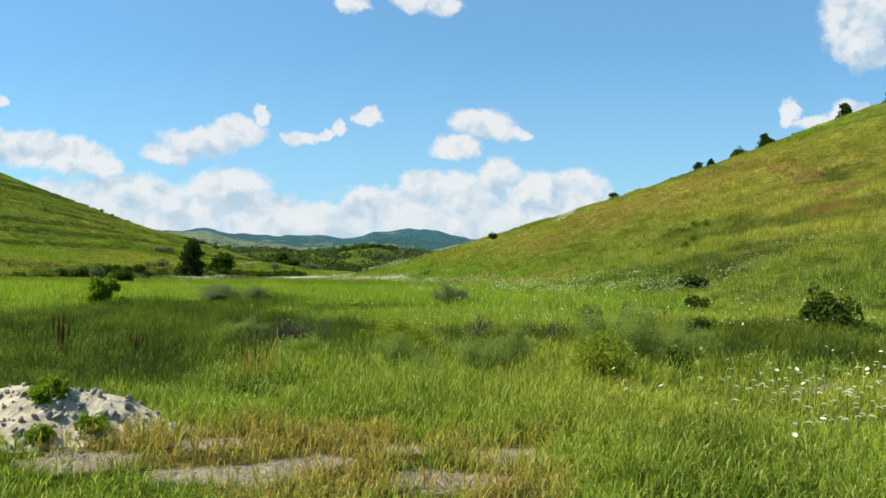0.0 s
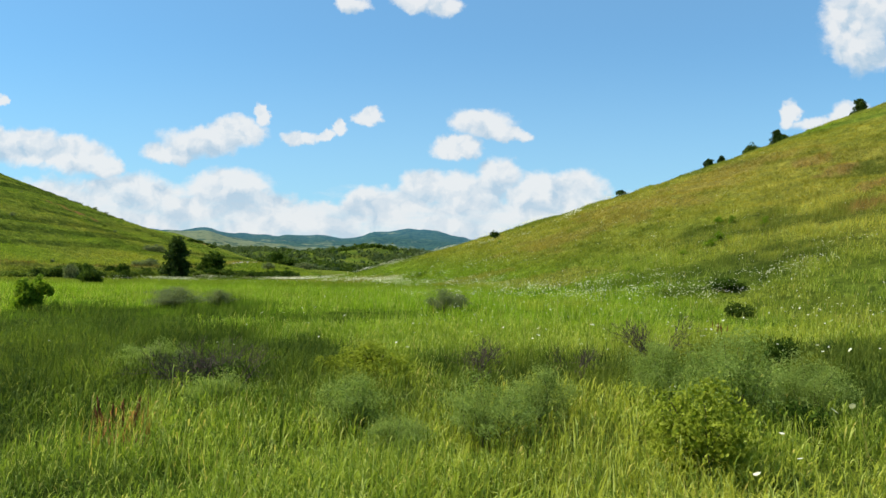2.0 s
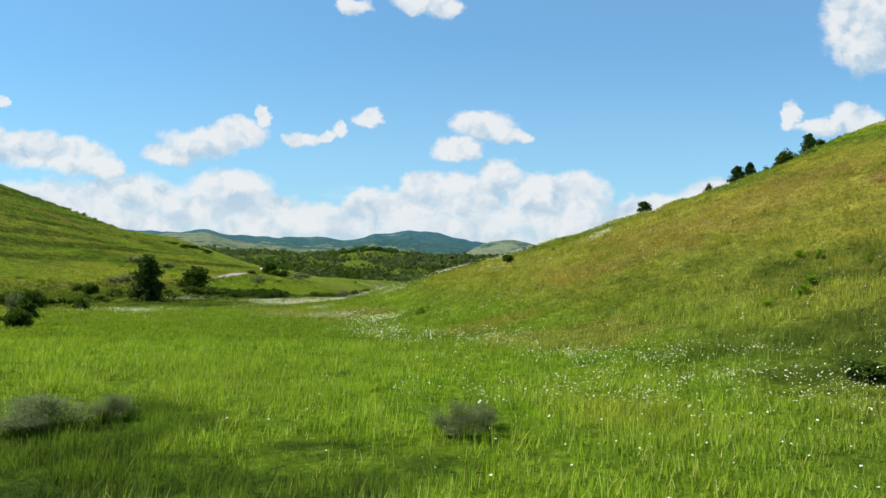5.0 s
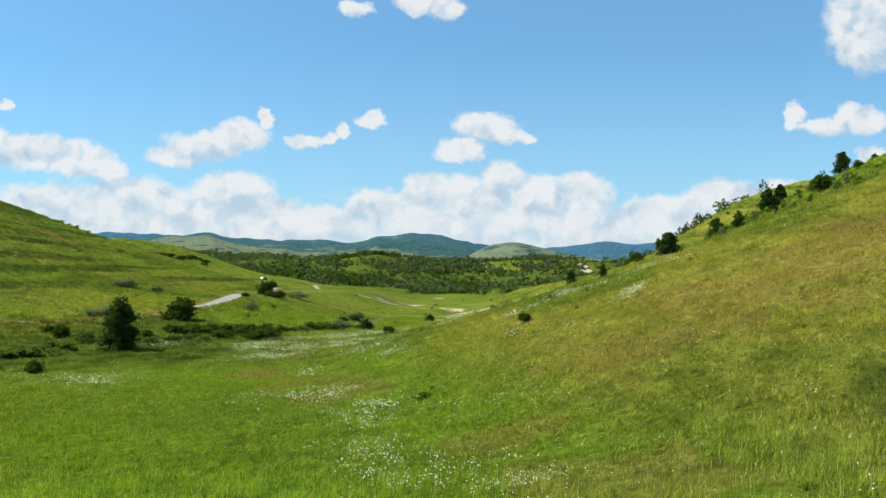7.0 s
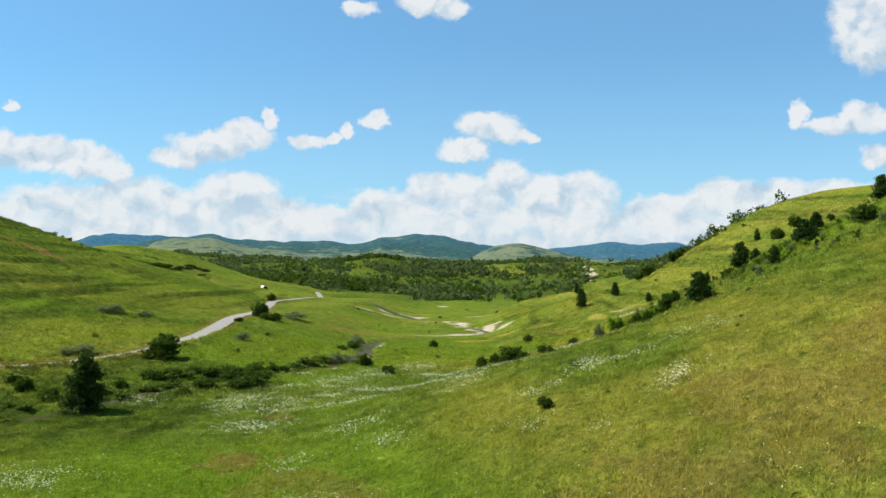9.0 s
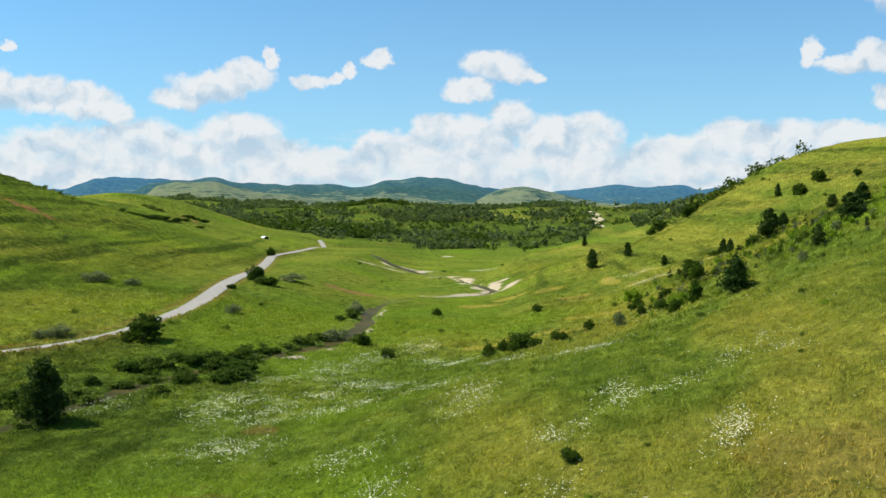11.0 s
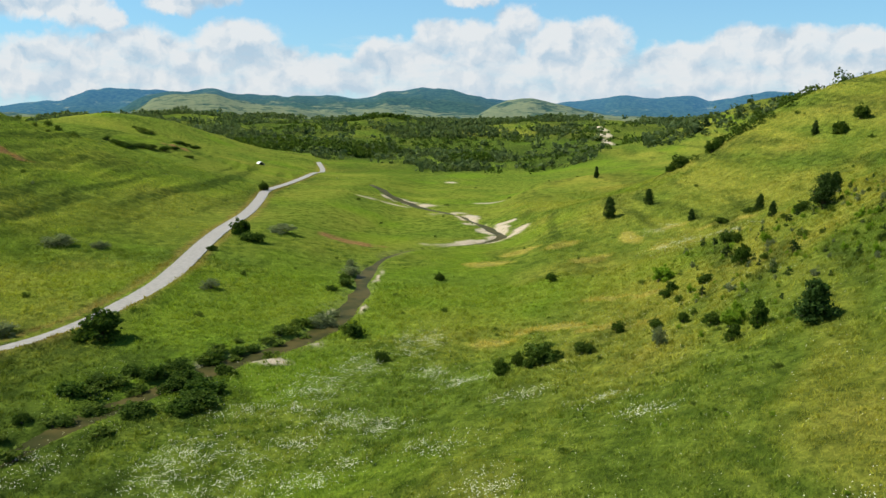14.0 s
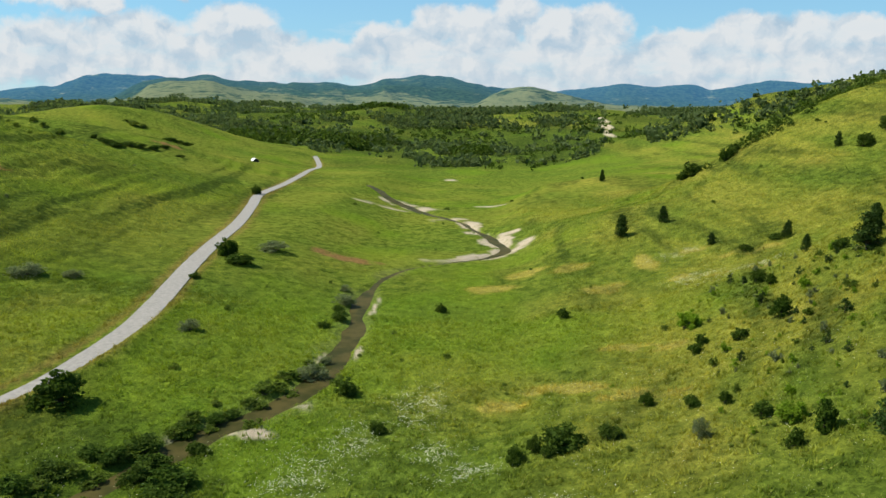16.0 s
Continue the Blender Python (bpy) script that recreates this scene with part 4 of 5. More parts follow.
PINE = "dark green young pine standing alone in the grass"
BUSH = "dense dark green rounded bush in the meadow grass"
SAGE = "low grey-green sagebrush clump spreading over the grass"
for kind, x, y, w, h in [("pine", -49.5, 133.5, 6.0, 7.0), ("pine", 35.2, 148.5, 4.4, 4.3), ("pine", 42.7, 289.6, 4.4, 6.2), ("pine", 55.1, 292.5, 3.4, 4.6), ("pine", 65.5, 208.5, 5.8, 6.2), ("pine", 76.6, 226, 3.6, 3.8), ("pine", 50.2, 157.2, 2.4, 2.8),
                         ("pine", 71, 249.3, 2.6, 3.8), ("pine", 59, 263, 2.4, 2.8), ("pine", 59.4, 166, 4.2, 4.0), ("pine", 64.5, 172.1, 3.2, 3.4), ("pine", 81.7, 180.9, 4.4, 4.6), ("pine", 106, 187, 5.4, 6.4), ("pine", 119, 188, 5.0, 6.0), ("pine", 64.3, 226.7, 2.2, 3.2), ("pine", 77, 205, 2.8, 2.8), ("pine", 117.3, 320.5, 2.8, 4.4), ("pine", 69, 455, 3.2, 6.0)]:
    plant(kind, x, y, w, h, PINE, "tree", "scattered pines")
for x, y, w, h in [(-65, 145, 3.2, 2.6), (-59, 179, 8.0, 4.9), (-60, 261, 8.0, 3.0), (-65.6, 267.6, 6.4, 6.0), (17.6, 228, 3.4, 2.4), (-8.0, 240.3, 3.2, 2.5), (6.8, 105, 1.6, 1.2), (-20.9, 190.6, 4.4, 3.2), (66, 159.4, 5.0, 3.6), (65.6, 216.5, 3.6, 2.8), (122.5, 314.5, 5.4, 5.2), (132, 320, 5.8, 6.0), (140, 309, 3, 3),
                   (69.6, 251, 4.6, 1.8), (62, 249, 4.4, 1.7), (88, 371, 9, 5.0), (84, 372, 5, 3.6), (97, 361, 6, 6.4), (102, 366, 6, 5), (21, 175.5, 2.2, 2.2), (34.5, 195.7, 2.6, 2.4), (32.8, 193, 2.6, 1.9), (25.1, 170.5, 2.6, 1.6), (28, 167.9, 2.0, 1.6), (51.1, 216.3, 3.4, 2.8), (45.4, 193.9, 3.4, 3.6), (38.6, 191.2, 3.0, 2.2)]:
    plant("bush", x, y, w, h, BUSH)
for x, y, w, h in [(9, 166.8, 6.2, 3.3), (14.6, 166.8, 3.2, 2.0), (5.7, 166.4, 2.2, 2.5), (3.5, 164.3, 2.8, 2.6), (6.8, 164.6, 2.2, 1.5), (31.4, 153.3, 2.8, 3.2), (29.2, 161, 2.6, 1.8), (28.5, 152.5, 2.0, 2.0), (51.3, 211, 2.2, 2.2), (76.5, 166, 1.9, 1.7), (102, 188, 3, 3.5), (90, 183, 2, 2), (-14.1, 177.3, 2.8, 2.0), (-64, 241.5, 3.0, 1.5), (-101, 413, 6.8, 5.0)]:
    plant("bush", x, y, w, h, BUSH)
for x, y, w, h in [(-39.5, 175, 4.0, 2.2), (-42.8, 169.7, 5.0, 2.2), (-44.9, 166.2, 4.0, 1.7), (-47.8, 166.5, 3.8, 1.7), (-49.4, 162.2, 5.0, 2.0), (-52, 158.5, 4.6, 1.9), (-39.1, 164.5, 5.4, 2.2), (-35.8, 161, 6.6, 2.6), (-40.4, 162.5, 4.4, 2.0), (-36.1, 170.1, 3.2, 1.7), (-35.6, 181.4, 2.8, 1.1),
                   (-37.2, 179.2, 3.4, 1.4), (-34.9, 157.4, 5.8, 2.4), (-36.3, 155.5, 4.4, 1.8), (-47, 155.2, 4, 1.6), (-49, 151.5, 3.6, 1.5), (-52.7, 150, 2.8, 1.3), (-41.3, 154, 4.4, 1.8), (-29.5, 232, 5, 2.0), (-30.5, 238, 3.6, 1.7), (-31.5, 226, 3.2, 1.6), (-58, 140, 3.4, 2.0)]:
    plant("bush", x, y, w, h, "dark green bush crowding the bank of the brook", group="bushes along the brook")
for k in range(64):
    p = BROOK_LINE[int(10 + 0.42 * k) % len(BROOK_LINE)] + rng.normal(size=2) * (2.0, 1.6) + (-2.6 + 5.2 * (rng.random() < 0.25), 2.0)
    s = rng.uniform(0.8, 1.7)
    plant("bush_small", float(p[0]), float(p[1]), s * 2.5, s * 1.0, "dark green bush crowding the bank of the brook", group="bushes along the brook", seed=k)
for x, y, w, h in [(-38.3, 82, 2.8, 2.0), (-56, 112, 5.2, 3.0), (-61, 116, 5, 2.6), (-47.6, 110, 2.4, 1.9), (-68, 122, 4, 2.0), (-44, 92, 3, 2.2), (-70, 150, 3, 1.8)]:
    plant("bush", x, y, w, h, "dark green bush at the edge of the wet meadow", group="bushes at the meadow's edge")
for x, y, w, h in [(18.5, 52.3, 2.4, 0.9), (26, 73.5, 1.3, 0.8), (26.6, 71.8, 0.9, 0.8), (28.2, 68.6, 0.9, 0.8), (23.8, 67, 1.6, 0.9), (22.3, 65.8, 1.4, 0.7), (-3.3, 90.7, 2.4, 0.8), (19.9, 65.1, 1.2, 0.5), (15.3, 64.1, 0.9, 0.4)]:
    plant("fresh_small" if y > 58 else "bush", x, y, w, h, "small green bush on the grassy slope", group="small bushes on the spur")
for x, y, w, h in [(-27.8, 198.5, 6.0, 3.2), (22.8, 160.7, 2.2, 2.8), (-30.5, 246, 7, 2.6), (-58, 284, 10, 3.2), (-53.3, 211, 4.4, 2.3), (-32.3, 257, 3.7, 2.0), (-96, 230, 9, 2.8), (-87.6, 234, 4.9, 2.0),
                   (-73.5, 178, 6, 2.4), (-76, 176, 4, 1.8), (-53, 105, 2.8, 2.6), (-27, 206, 3, 2)]:
    plant("sage", x, y, w, h, SAGE)
for x, y, w, h in [(-14.3, 45.4, 3.6, 1.2), (0.3, 45.2, 2.1, 1.25), (-12.5, 47, 1.8, 1.0), (1.2, 46.5, 1.3, 0.9)]:
    plant("sage_loose", x, y, w, h, "loose grey-green sagebrush half sunk in lush grass")
for x, y, w, h in [(35.5, 206, 5.0, 3.6), (-20.6, 43, 2.2, 2.1), (30.6, 157.7, 3.4, 2.6)]:
    plant("fresh", x, y, w, h, "bright fresh green bush among darker shrubs")
for kind, x, y, w, h, label in [("leafy", 4.1, 17.2, 1.8, 1.5, "yellow-green leafy bush with small glossy leaves"), ("leafy", -1.0, 24.3, 2.2, 1.15, "yellow-green leafy bush low in tall grass"),
                                ("leafy", -2.3, 25.0, 1.2, 0.6, "yellow-green leafy bush low in tall grass"),
                                ("feather", 5.8, 20.2, 1.8, 1.8, "feathery pale green shrub in tall grass"), ("feather", 1.3, 18.6, 1.5, 1.25, "feathery pale green shrub in tall grass"),
                                ("feather", 0.0, 17.9, 1.1, 0.8, "feathery pale green shrub in tall grass"), 
                                ("feather", -3.6, 20.6, 1.2, 0.9, "feathery pale green shrub in tall grass"), ("feather", 7.4, 20.8, 1.6, 1.5, "feathery pale green shrub in tall grass"),
                                ("dead", 6.5, 27.4, 2.6, 2.3, "bare grey-brown dead shrub with forked twigs"), ("dead", 1.3, 23.9, 2.0, 1.7, "bare grey-brown dead shrub with forked twigs"),
                                ("dead", 3.7, 24.3, 1.6, 1.5, "bare grey-brown dead shrub with forked twigs"), ("dead", -3.9, 22.0, 2.2, 1.7, "bare grey-brown dead shrub with forked twigs"),
                                ("dead", -4.8, 22.4, 2.2, 1.6, "bare grey-brown dead shrub with forked twigs"), ("dead", -4.4, 22.8, 2.2, 1.8, "bare grey-brown dead shrub with forked twigs"),
                                ("dark", 16.7, 30.3, 2.8, 2.2, "dark green dense bush rising over grass"), ("dark", 9.9, 27.1, 1.1, 1.0, "dark green dense bush rising over grass"),
                                ("dark", -4.3, 22.7, 2.0, 0.85, "dark green dense bush rising over grass"), ("dark", 16.2, 44.8, 1.8, 0.9, "dark green dense bush rising over grass"),
                                # added dark clump in place of the shadow under the feathery shrub
                                ("dark", 6.6, 19.3, 1.0, 0.8, "dark green dense bush rising over grass"),
                                ("feather", 2.3, 19.6, 1.3, 1.15, "feathery pale green shrub in tall grass"), ("feather", -0.9, 19.3, 1.3, 1.0, "feathery pale green shrub in tall grass"),
                                ("feather", 4.9, 21.6, 1.3, 1.5, "feathery pale green shrub in tall grass"), ("feather", -6.6, 24.6, 1.5, 1.0, "feathery pale green shrub in tall grass")]:
    plant(kind, x, y, w, h, label, "dead shrub" if kind == "dead" else "bush")
for x, y, w, h in [(-4.4, 18.4, 0.9, 0.7), (-10.3, 20, 0.7, 1.4), (-8.2, 20.2, 0.5, 0.9), (10.5, 33, 0.8, 0.8)]:
    dry_weed(x, y, w, h, int(abs(x * 10)))
for x, y, w, h in [(-201.6, 473, 9, 2.8), (-194, 468, 10, 2.8), (-189.8, 475, 10, 2.8), (-183, 472.5, 9, 2.6), (-177.8, 477, 8, 2.4), (-177.7, 490, 8, 2.2), (-196.7, 542.5, 10, 3.0), (-188.4, 549, 10, 3.0), (-192, 545, 7, 2.4), (-213, 480, 5, 3.2), (-161, 472, 6, 1.6), (-207, 477, 7, 2.2)]:
    plant("bush", x, y, w, h, "broad low dark scrub on the hill's shoulder", group="scrub on the shoulder")
for x, y, w, h in [(-233.3, 481, 6, 4.4), (-258.3, 498.5, 6, 4), (-247, 490, 5, 4), (-286, 681, 12, 5), (-279, 684, 9, 4), (-198, 390, 3.4, 2.6), (-212, 400, 3, 2.4), (-206, 396, 2.6, 2), (-225, 470, 4, 3), (-294, 687, 9, 3), (-190, 386, 2.6, 2), (-242, 470, 4, 3)]:
    plant("bush_small", x, y, w, h, "dark bush on the skyline of the hill", group="skyline bushes")
# young shrubs spread over the shaded flank of the right-hand hill
count = 0
while count < 290:
    x, y = rng.uniform(22, 80), rng.uniform(148, 226)
    inside = 26 + 0.30 * (y - 165) < x < 74 + 0.1 * (y - 165) and x > 20 + 0.45 * abs(y - 172)
    if inside and rng.random() < 0.75 + 0.8 * rough(np.array([x]), np.array([y]), 14, 95, 2)[0]:
        s = 0.6 + 1.5 * rng.random() ** 2.4
        plant(("fresh_small", "bush_small", "sage_small", "pine_small", "fresh_small")[int(rng.integers(5))], x, y, s * rng.uniform(0.8, 1.3), s, "young green shrub on the scrubby hillside", "shrub", "hillside shrubs", int(rng.integers(50)), called="shrub")
        count += 1
# lone shrubs on the slopes and on the valley floor beyond
count = 0
while count < 120:
    x, y = rng.uniform(-240, 160), rng.uniform(160, 640)
    if -0.62 * y < x < 0.45 * y and (y < 420 or rng.random() < 0.6) and away(np.array([x]), np.array([y]), ROAD_LINE)[0][0] > 5:
        s = 0.5 + 1.5 * rng.random() ** 2
        plant("sage_small" if x < -60 and rng.random() < 0.5 else "bush_small", x, y, s * rng.uniform(1.0, 1.7), s * 0.8, "small dark shrub dotted over the pasture", "bush", "pasture shrubs", int(rng.integers(50)))
        count += 1


# low dark herbs and seedlings strewn over the spur and the valley side
count = 0
while count < 110:
    x, y = rng.uniform(-34, 62), rng.uniform(92, 235)
    if x > -0.5 * (y - 60) and away(np.array([x]), np.array([y]), BROOK_LINE)[0][0] > 4:
        s = 0.35 + 0.6 * rng.random() ** 2
        plant("fresh_small" if rng.random() < 0.4 else "bush_small", x, y, s * rng.uniform(1.0, 1.8), s * 0.7, "knee-high green herb clump in the grass", "herb", "herb clumps on the spur", int(rng.integers(50)), called="herb_clump")
        count += 1


# ---- woods, too many and too far to count ----
def wood(name, places, sizes, leaves, mat, label):
    r = np.random.default_rng(len(places))
    k = len(places)
    d = r.normal(size=(k, leaves, 3))
    d /= np.linalg.norm(d, axis=2)[:, :, None]
    d *= r.uniform(0.5, 1.0, (k, leaves, 1))
    lump = 1 + 0.35 * np.sin(4 * d[:, :, :1] + r.uniform(0, 6, (k, 1, 1))) * np.cos(3 * d[:, :, 1:2])
    z = ground(places[:, 0].copy(), places[:, 1].copy())
    c = np.c_[places, z][:, None] + (d * lump * (0.62, 0.62, 0.5) + (0, 0, 0.42)) * sizes[:, None, None]
    size = np.repeat(sizes, leaves) * 1.45 / math.sqrt(leaves)
    v, f = cards(c.reshape(-1, 3), size, 0.1, 1.2, r)
    tagged(new(name, mesh_of(name, v, f, mat)), label, "woods", kind="stuff")


def scatter(n, x0, x1, y0, y1, keep, seed):
    r = np.random.default_rng(seed)
    x, y = r.uniform(x0, x1, n), r.uniform(y0, y1, n)
    k = keep(x, y) > r.random(n)
    return np.stack([x[k], y[k]], 1)


spots = scatter(95000, -900, 1100, 600, 2250, lambda x, y: (np.abs(x) < 0.72 * y) * (y + 50 * rough(x, y, 70, 105, 3) > wood_edge(x)) * (0.04 + 0.96 * step(-0.01, 0.22, rough(x, y, 110, 96, 5))) * 0.62 * (np.hypot(x - 0.2 * y, 0) > 26), 40)
wood("woodland", spots, (2.4 + 7.5 * rng.random(len(spots)) ** 2.4) * (1 + spots[:, 1] / 3500), 10, LEAF_WOOD, "scattered dark green trees and thickets over rolling hills")
spots = scatter(6500, -380, 40, 900, 1200, lambda x, y: patch(x, y, [(-255, 1010, 60, 75), (-190, 1050, 55, 70), (-150, 1080, 40, 60), (0, 975, 26, 30), (-290, 1100, 60, 60)], 0.7, 50, 97) * 0.9, 41)
wood("valley_wood", spots, rng.uniform(5, 11, len(spots)), 15, LEAF_DARK, "dense dark wood filling the valley mouth")
spots = scatter(9000, -600, 700, 700, 2200, lambda x, y: (np.abs(x) < 0.62 * y) * step(0.22, 0.36, rough(x, y, 150, 101, 4)), 43)
wood("thicket", spots, 4.0 + 4 * rng.random(len(spots)), 14, LEAF_DARK, "dark thickets of trees in hollows of the rolling hills")
spots = scatter(1500, -300, -80, 1480, 1640, lambda x, y: patch(x, y, [(-195, 1560, 75, 25)], 0.6, 40, 102), 44)
wood("hilltop_wood", spots, 5 + 5 * rng.random(len(spots)), 10, LEAF_DARK, "dark wood crowning a distant rise")
RIDGE = smooth_line([(95, 362), (106, 361), (117, 364), (128, 368), (150, 396), (184, 440), (215, 480)], 8.0)
spots = scatter(9000, 60, 240, 335, 500, lambda x, y: np.maximum(step(11, 2, away(x, y, RIDGE)[0] + 14 * rough(x, y, 16, 98, 3)) * 0.13, 0.5 * patch(x, y, [(88, 371, 5, 2.2), (100, 361, 5, 2.5), (107, 362, 4, 3)], 0.9, 4, 103)), 42)
wood("ridge_wood", spots, 1.8 + 4.4 * rng.random(len(spots)) ** 1.7, 90, LEAF_DARK, "dark bushes and trees along the ridge's shoulder")


# ---- a heap of dumped earth and stones, a shelter, an eroded bank ----
def make_heap(x, y):
    """A low heap of pale earth with stones of many sizes lying on it."""
    r = np.random.default_rng(3)
    n = 56
    u, v = np.meshgrid(np.linspace(-1, 1, n), np.linspace(-1, 1, n), indexing="ij")
    px, py = x + u * 2.3, y + v * 1.6

    def form(a, b):
        q = np.hypot(a / 1.0, b / 0.95)
        h = 0.78 * (1 - step(0.05, 1.0, q + 0.35 * rough(a, b, 0.7, 5, 3)))
        h = h + 0.50 * np.exp(-((a + 0.75) / 0.45) ** 2 - ((b - 0.1) / 0.5) ** 2)
        return h + (0.16 * rough(a, b, 0.35, 6, 4)) * step(0.02, 0.2, h) - 0.10

    z = ground(px.ravel(), py.ravel()).reshape(n, n) + form(u, v)
    heap = new("earth_heap")
    heap.matrix_basis = pose(x, y, height_at(x, y))
    base = np.array([x, y, height_at(x, y)])
    part("mound", mesh_of("mound", np.stack([px, py, z], -1).reshape(-1, 3) - base, grid_faces(n, n), EARTH, True), heap)
    shapes = []
    for k in range(5):
        bm = bmesh.new()
        bmesh.ops.create_icosphere(bm, subdivisions=2, radius=1.0)
        for w in bm.verts:
            w.co *= 0.85 + 0.22 * r.random()
            w.co.z *= 0.65
        me = bpy.data.meshes.new("stone")
        bm.to_mesh(me)
        bm.free()
        me.materials.append(STONE)
        shapes.append(me)
    for k in range(280):
        a, b = r.normal() * 0.42, r.normal() * 0.42 - 0.18
        if math.hypot(a, b) > 0.98:
            continue
        s = 0.020 + 0.060 * r.random() ** 2.0
        qx, qy = x + a * 2.3, y + b * 1.6
        h = float(form(np.array([a]), np.array([b]))[0])
        if h < -0.02:
            continue
        ob = part("stone", shapes[k % 5], heap)
        ob.matrix_basis = Matrix.LocRotScale((qx - x, qy - y, height_at(qx, qy) + h - base[2] + s * 0.2), Euler(r.uniform(0, 6, 3)), (s * 1.3, s, s))
    tagged(heap, "heap of pale dumped earth with loose grey stones", "earth heap")
    for dx, dy, w, h, up in ((1.1, -0.7, 0.6, 0.4, 0.12), (0.5, -1.1, 0.5, 0.35, 0.08), (-0.9, -0.9, 0.6, 0.4, 0.25)):
        plant("fresh", x + dx, y + dy, w, h, "small fresh green weed growing on the earth heap", "weed", lift=up)
    plant("fresh", x + 0.15, y - 0.25, 0.8, 0.65, "small fresh green weed growing on the earth heap", "weed", lift=0.42)
    return heap


make_heap(-6.3, 12.7)


def make_shelter(x, y):
    """A small white barrel-roofed shelter; a dark panel at one end paints the shade inside."""
    t = np.linspace(0, np.pi, 15)
    length, rad = 6.0, 2.3

    def barrel(r0, inset):
        rows = [np.stack([r0 * np.cos(t), np.full(15, e), r0 * 1.05 * np.sin(t)], 1) for e in (-length / 2 + inset, length / 2 - inset)]
        return np.vstack(rows), grid_faces(2, 15)

    hut = new("shelter")
    hut.matrix_basis = pose(x, y, height_at(x, y) - 0.1, 0, 0, 36)
    v, f = barrel(rad, 0)
    vi, fi = barrel(rad - 0.06, 0)
    part("canopy", mesh_of("canopy", np.vstack([v, vi]), np.vstack([f, fi[:, ::-1] + 30]), WHITE, True), hut, "white weathered sheet canopy")
    centre = np.array([[0, length / 2 - 0.5, 0]])
    ring = np.stack([(rad - 0.08) * np.cos(t), np.full(15, length / 2 - 0.5), (rad - 0.08) * np.sin(t)], 1)
    k = np.arange(14)
    part("back_wall", mesh_of("back_wall", np.vstack([centre, ring]), np.stack([np.zeros(14, int), k + 1, k + 2], 1), WHITE), hut)
    # near-black panel across the open front, standing in for the shade within
    part("doorway", mesh_of("doorway", np.vstack([centre * (1, -0.98, 1), ring * (1, -0.98, 1)]), np.stack([np.zeros(14, int), k + 2, k + 1], 1), DARK), hut, "dark panel painted as the shade inside")
    tagged(hut, "small white barrel-roofed shelter with dark open end", "shelter")


make_shelter(-156, 592)


# ---- grass ----
def blades(name, x, y, high, wide, pieces, label, lean=0.35, seed=0, turn_down=0.25, mat=None):
    """Grass blades rooted at x, y: bent strips that taper to a point, one mesh."""
    r = np.random.default_rng(seed)
    k = len(x)
    z = ground(x.copy(), y.copy()) - 0.02
    a = r.uniform(0, 2 * np.pi, k)
    across = np.stack([np.cos(a), np.sin(a), np.zeros(k)], 1)
    b = a + np.pi / 2 + r.normal(size=k) * 1.2
    tilt = np.abs(r.normal(size=k)) * lean + 0.04
    way = np.stack([np.cos(b) * tilt, np.sin(b) * tilt, np.ones(k)], 1)
    root = np.stack([x, y, z], 1)
    if pieces == 1:
        tip = root + way * high[:, None]
        v = np.stack([root - across * wide[:, None] / 2, root + across * wide[:, None] / 2, tip], 1).reshape(-1, 3)
        f = np.arange(3 * k).reshape(-1, 3)
        per = 3
    else:
        mid = root + way * (0.55 * high)[:, None]
        out = way * (1, 1, 0)
        tip = mid + way * (0.45 * high)[:, None] + out * (turn_down * high * r.uniform(0, 2.2, k))[:, None] - np.stack([0 * x, 0 * x, 0.1 * high * tilt], 1)
        w = wide[:, None] / 2
        v = np.stack([root - across * w * 0.7, root + across * w * 0.7, mid - across * w, mid + across * w, tip], 1).reshape(-1, 3)
        i = np.arange(k)[:, None] * 5
        f = np.concatenate([i + [0, 1, 3], i + [0, 3, 2], i + [2, 3, 4]], 0)
        per = 5
    me = mesh_of(name, v, f, mat or GRASS)
    paint(me, x, y, per)
    tagged(new(name, me), label, "grass", kind="stuff")


def leafy(name, x, y, high, leaves, long, wide, label, seed):
    """Leafy stalks: on each, narrow leaves that rise, arch over and hang at the tip."""
    r = np.random.default_rng(seed)
    k = len(x)
    z = ground(x.copy(), y.copy())
    lean = r.normal(size=(k, 2)) * 0.10
    at = np.clip((np.arange(leaves) + r.random((k, leaves))) / leaves, 0.08, 1.0) * high[:, None]
    a = r.uniform(0, 2 * np.pi, (k, leaves))
    out = np.stack([np.cos(a), np.sin(a), 0 * a], 2)
    across = np.stack([-np.sin(a), np.cos(a), 0 * a], 2)
    root = np.stack([x[:, None] + lean[:, :1] * at, y[:, None] + lean[:, 1:] * at, z[:, None] + at], 2)
    l = (long * r.uniform(0.6, 1.3, (k, leaves)))[:, :, None]
    w = (wide * r.uniform(0.6, 1.3, (k, leaves)))[:, :, None] / 2
    steep = r.uniform(0.8, 2.2, (k, leaves, 1))
    mid = root + out * l * 0.28 + (0, 0, 1) * l * 0.42 * steep
    tip = root + out * l * 0.70 + (0, 0, 1) * l * (0.72 * steep - 0.25)
    v = np.stack([root, mid - across * w, mid + across * w, tip], 2).reshape(-1, 3)
    i = np.arange(k * leaves)[:, None] * 4
    f = np.concatenate([i + [0, 1, 2], i + [1, 3, 2]], 0)
    me = mesh_of(name, v, f, GRASS)
    paint(me, x, y, leaves * 4)
    tagged(new(name, me), label, "grass", kind="stuff")


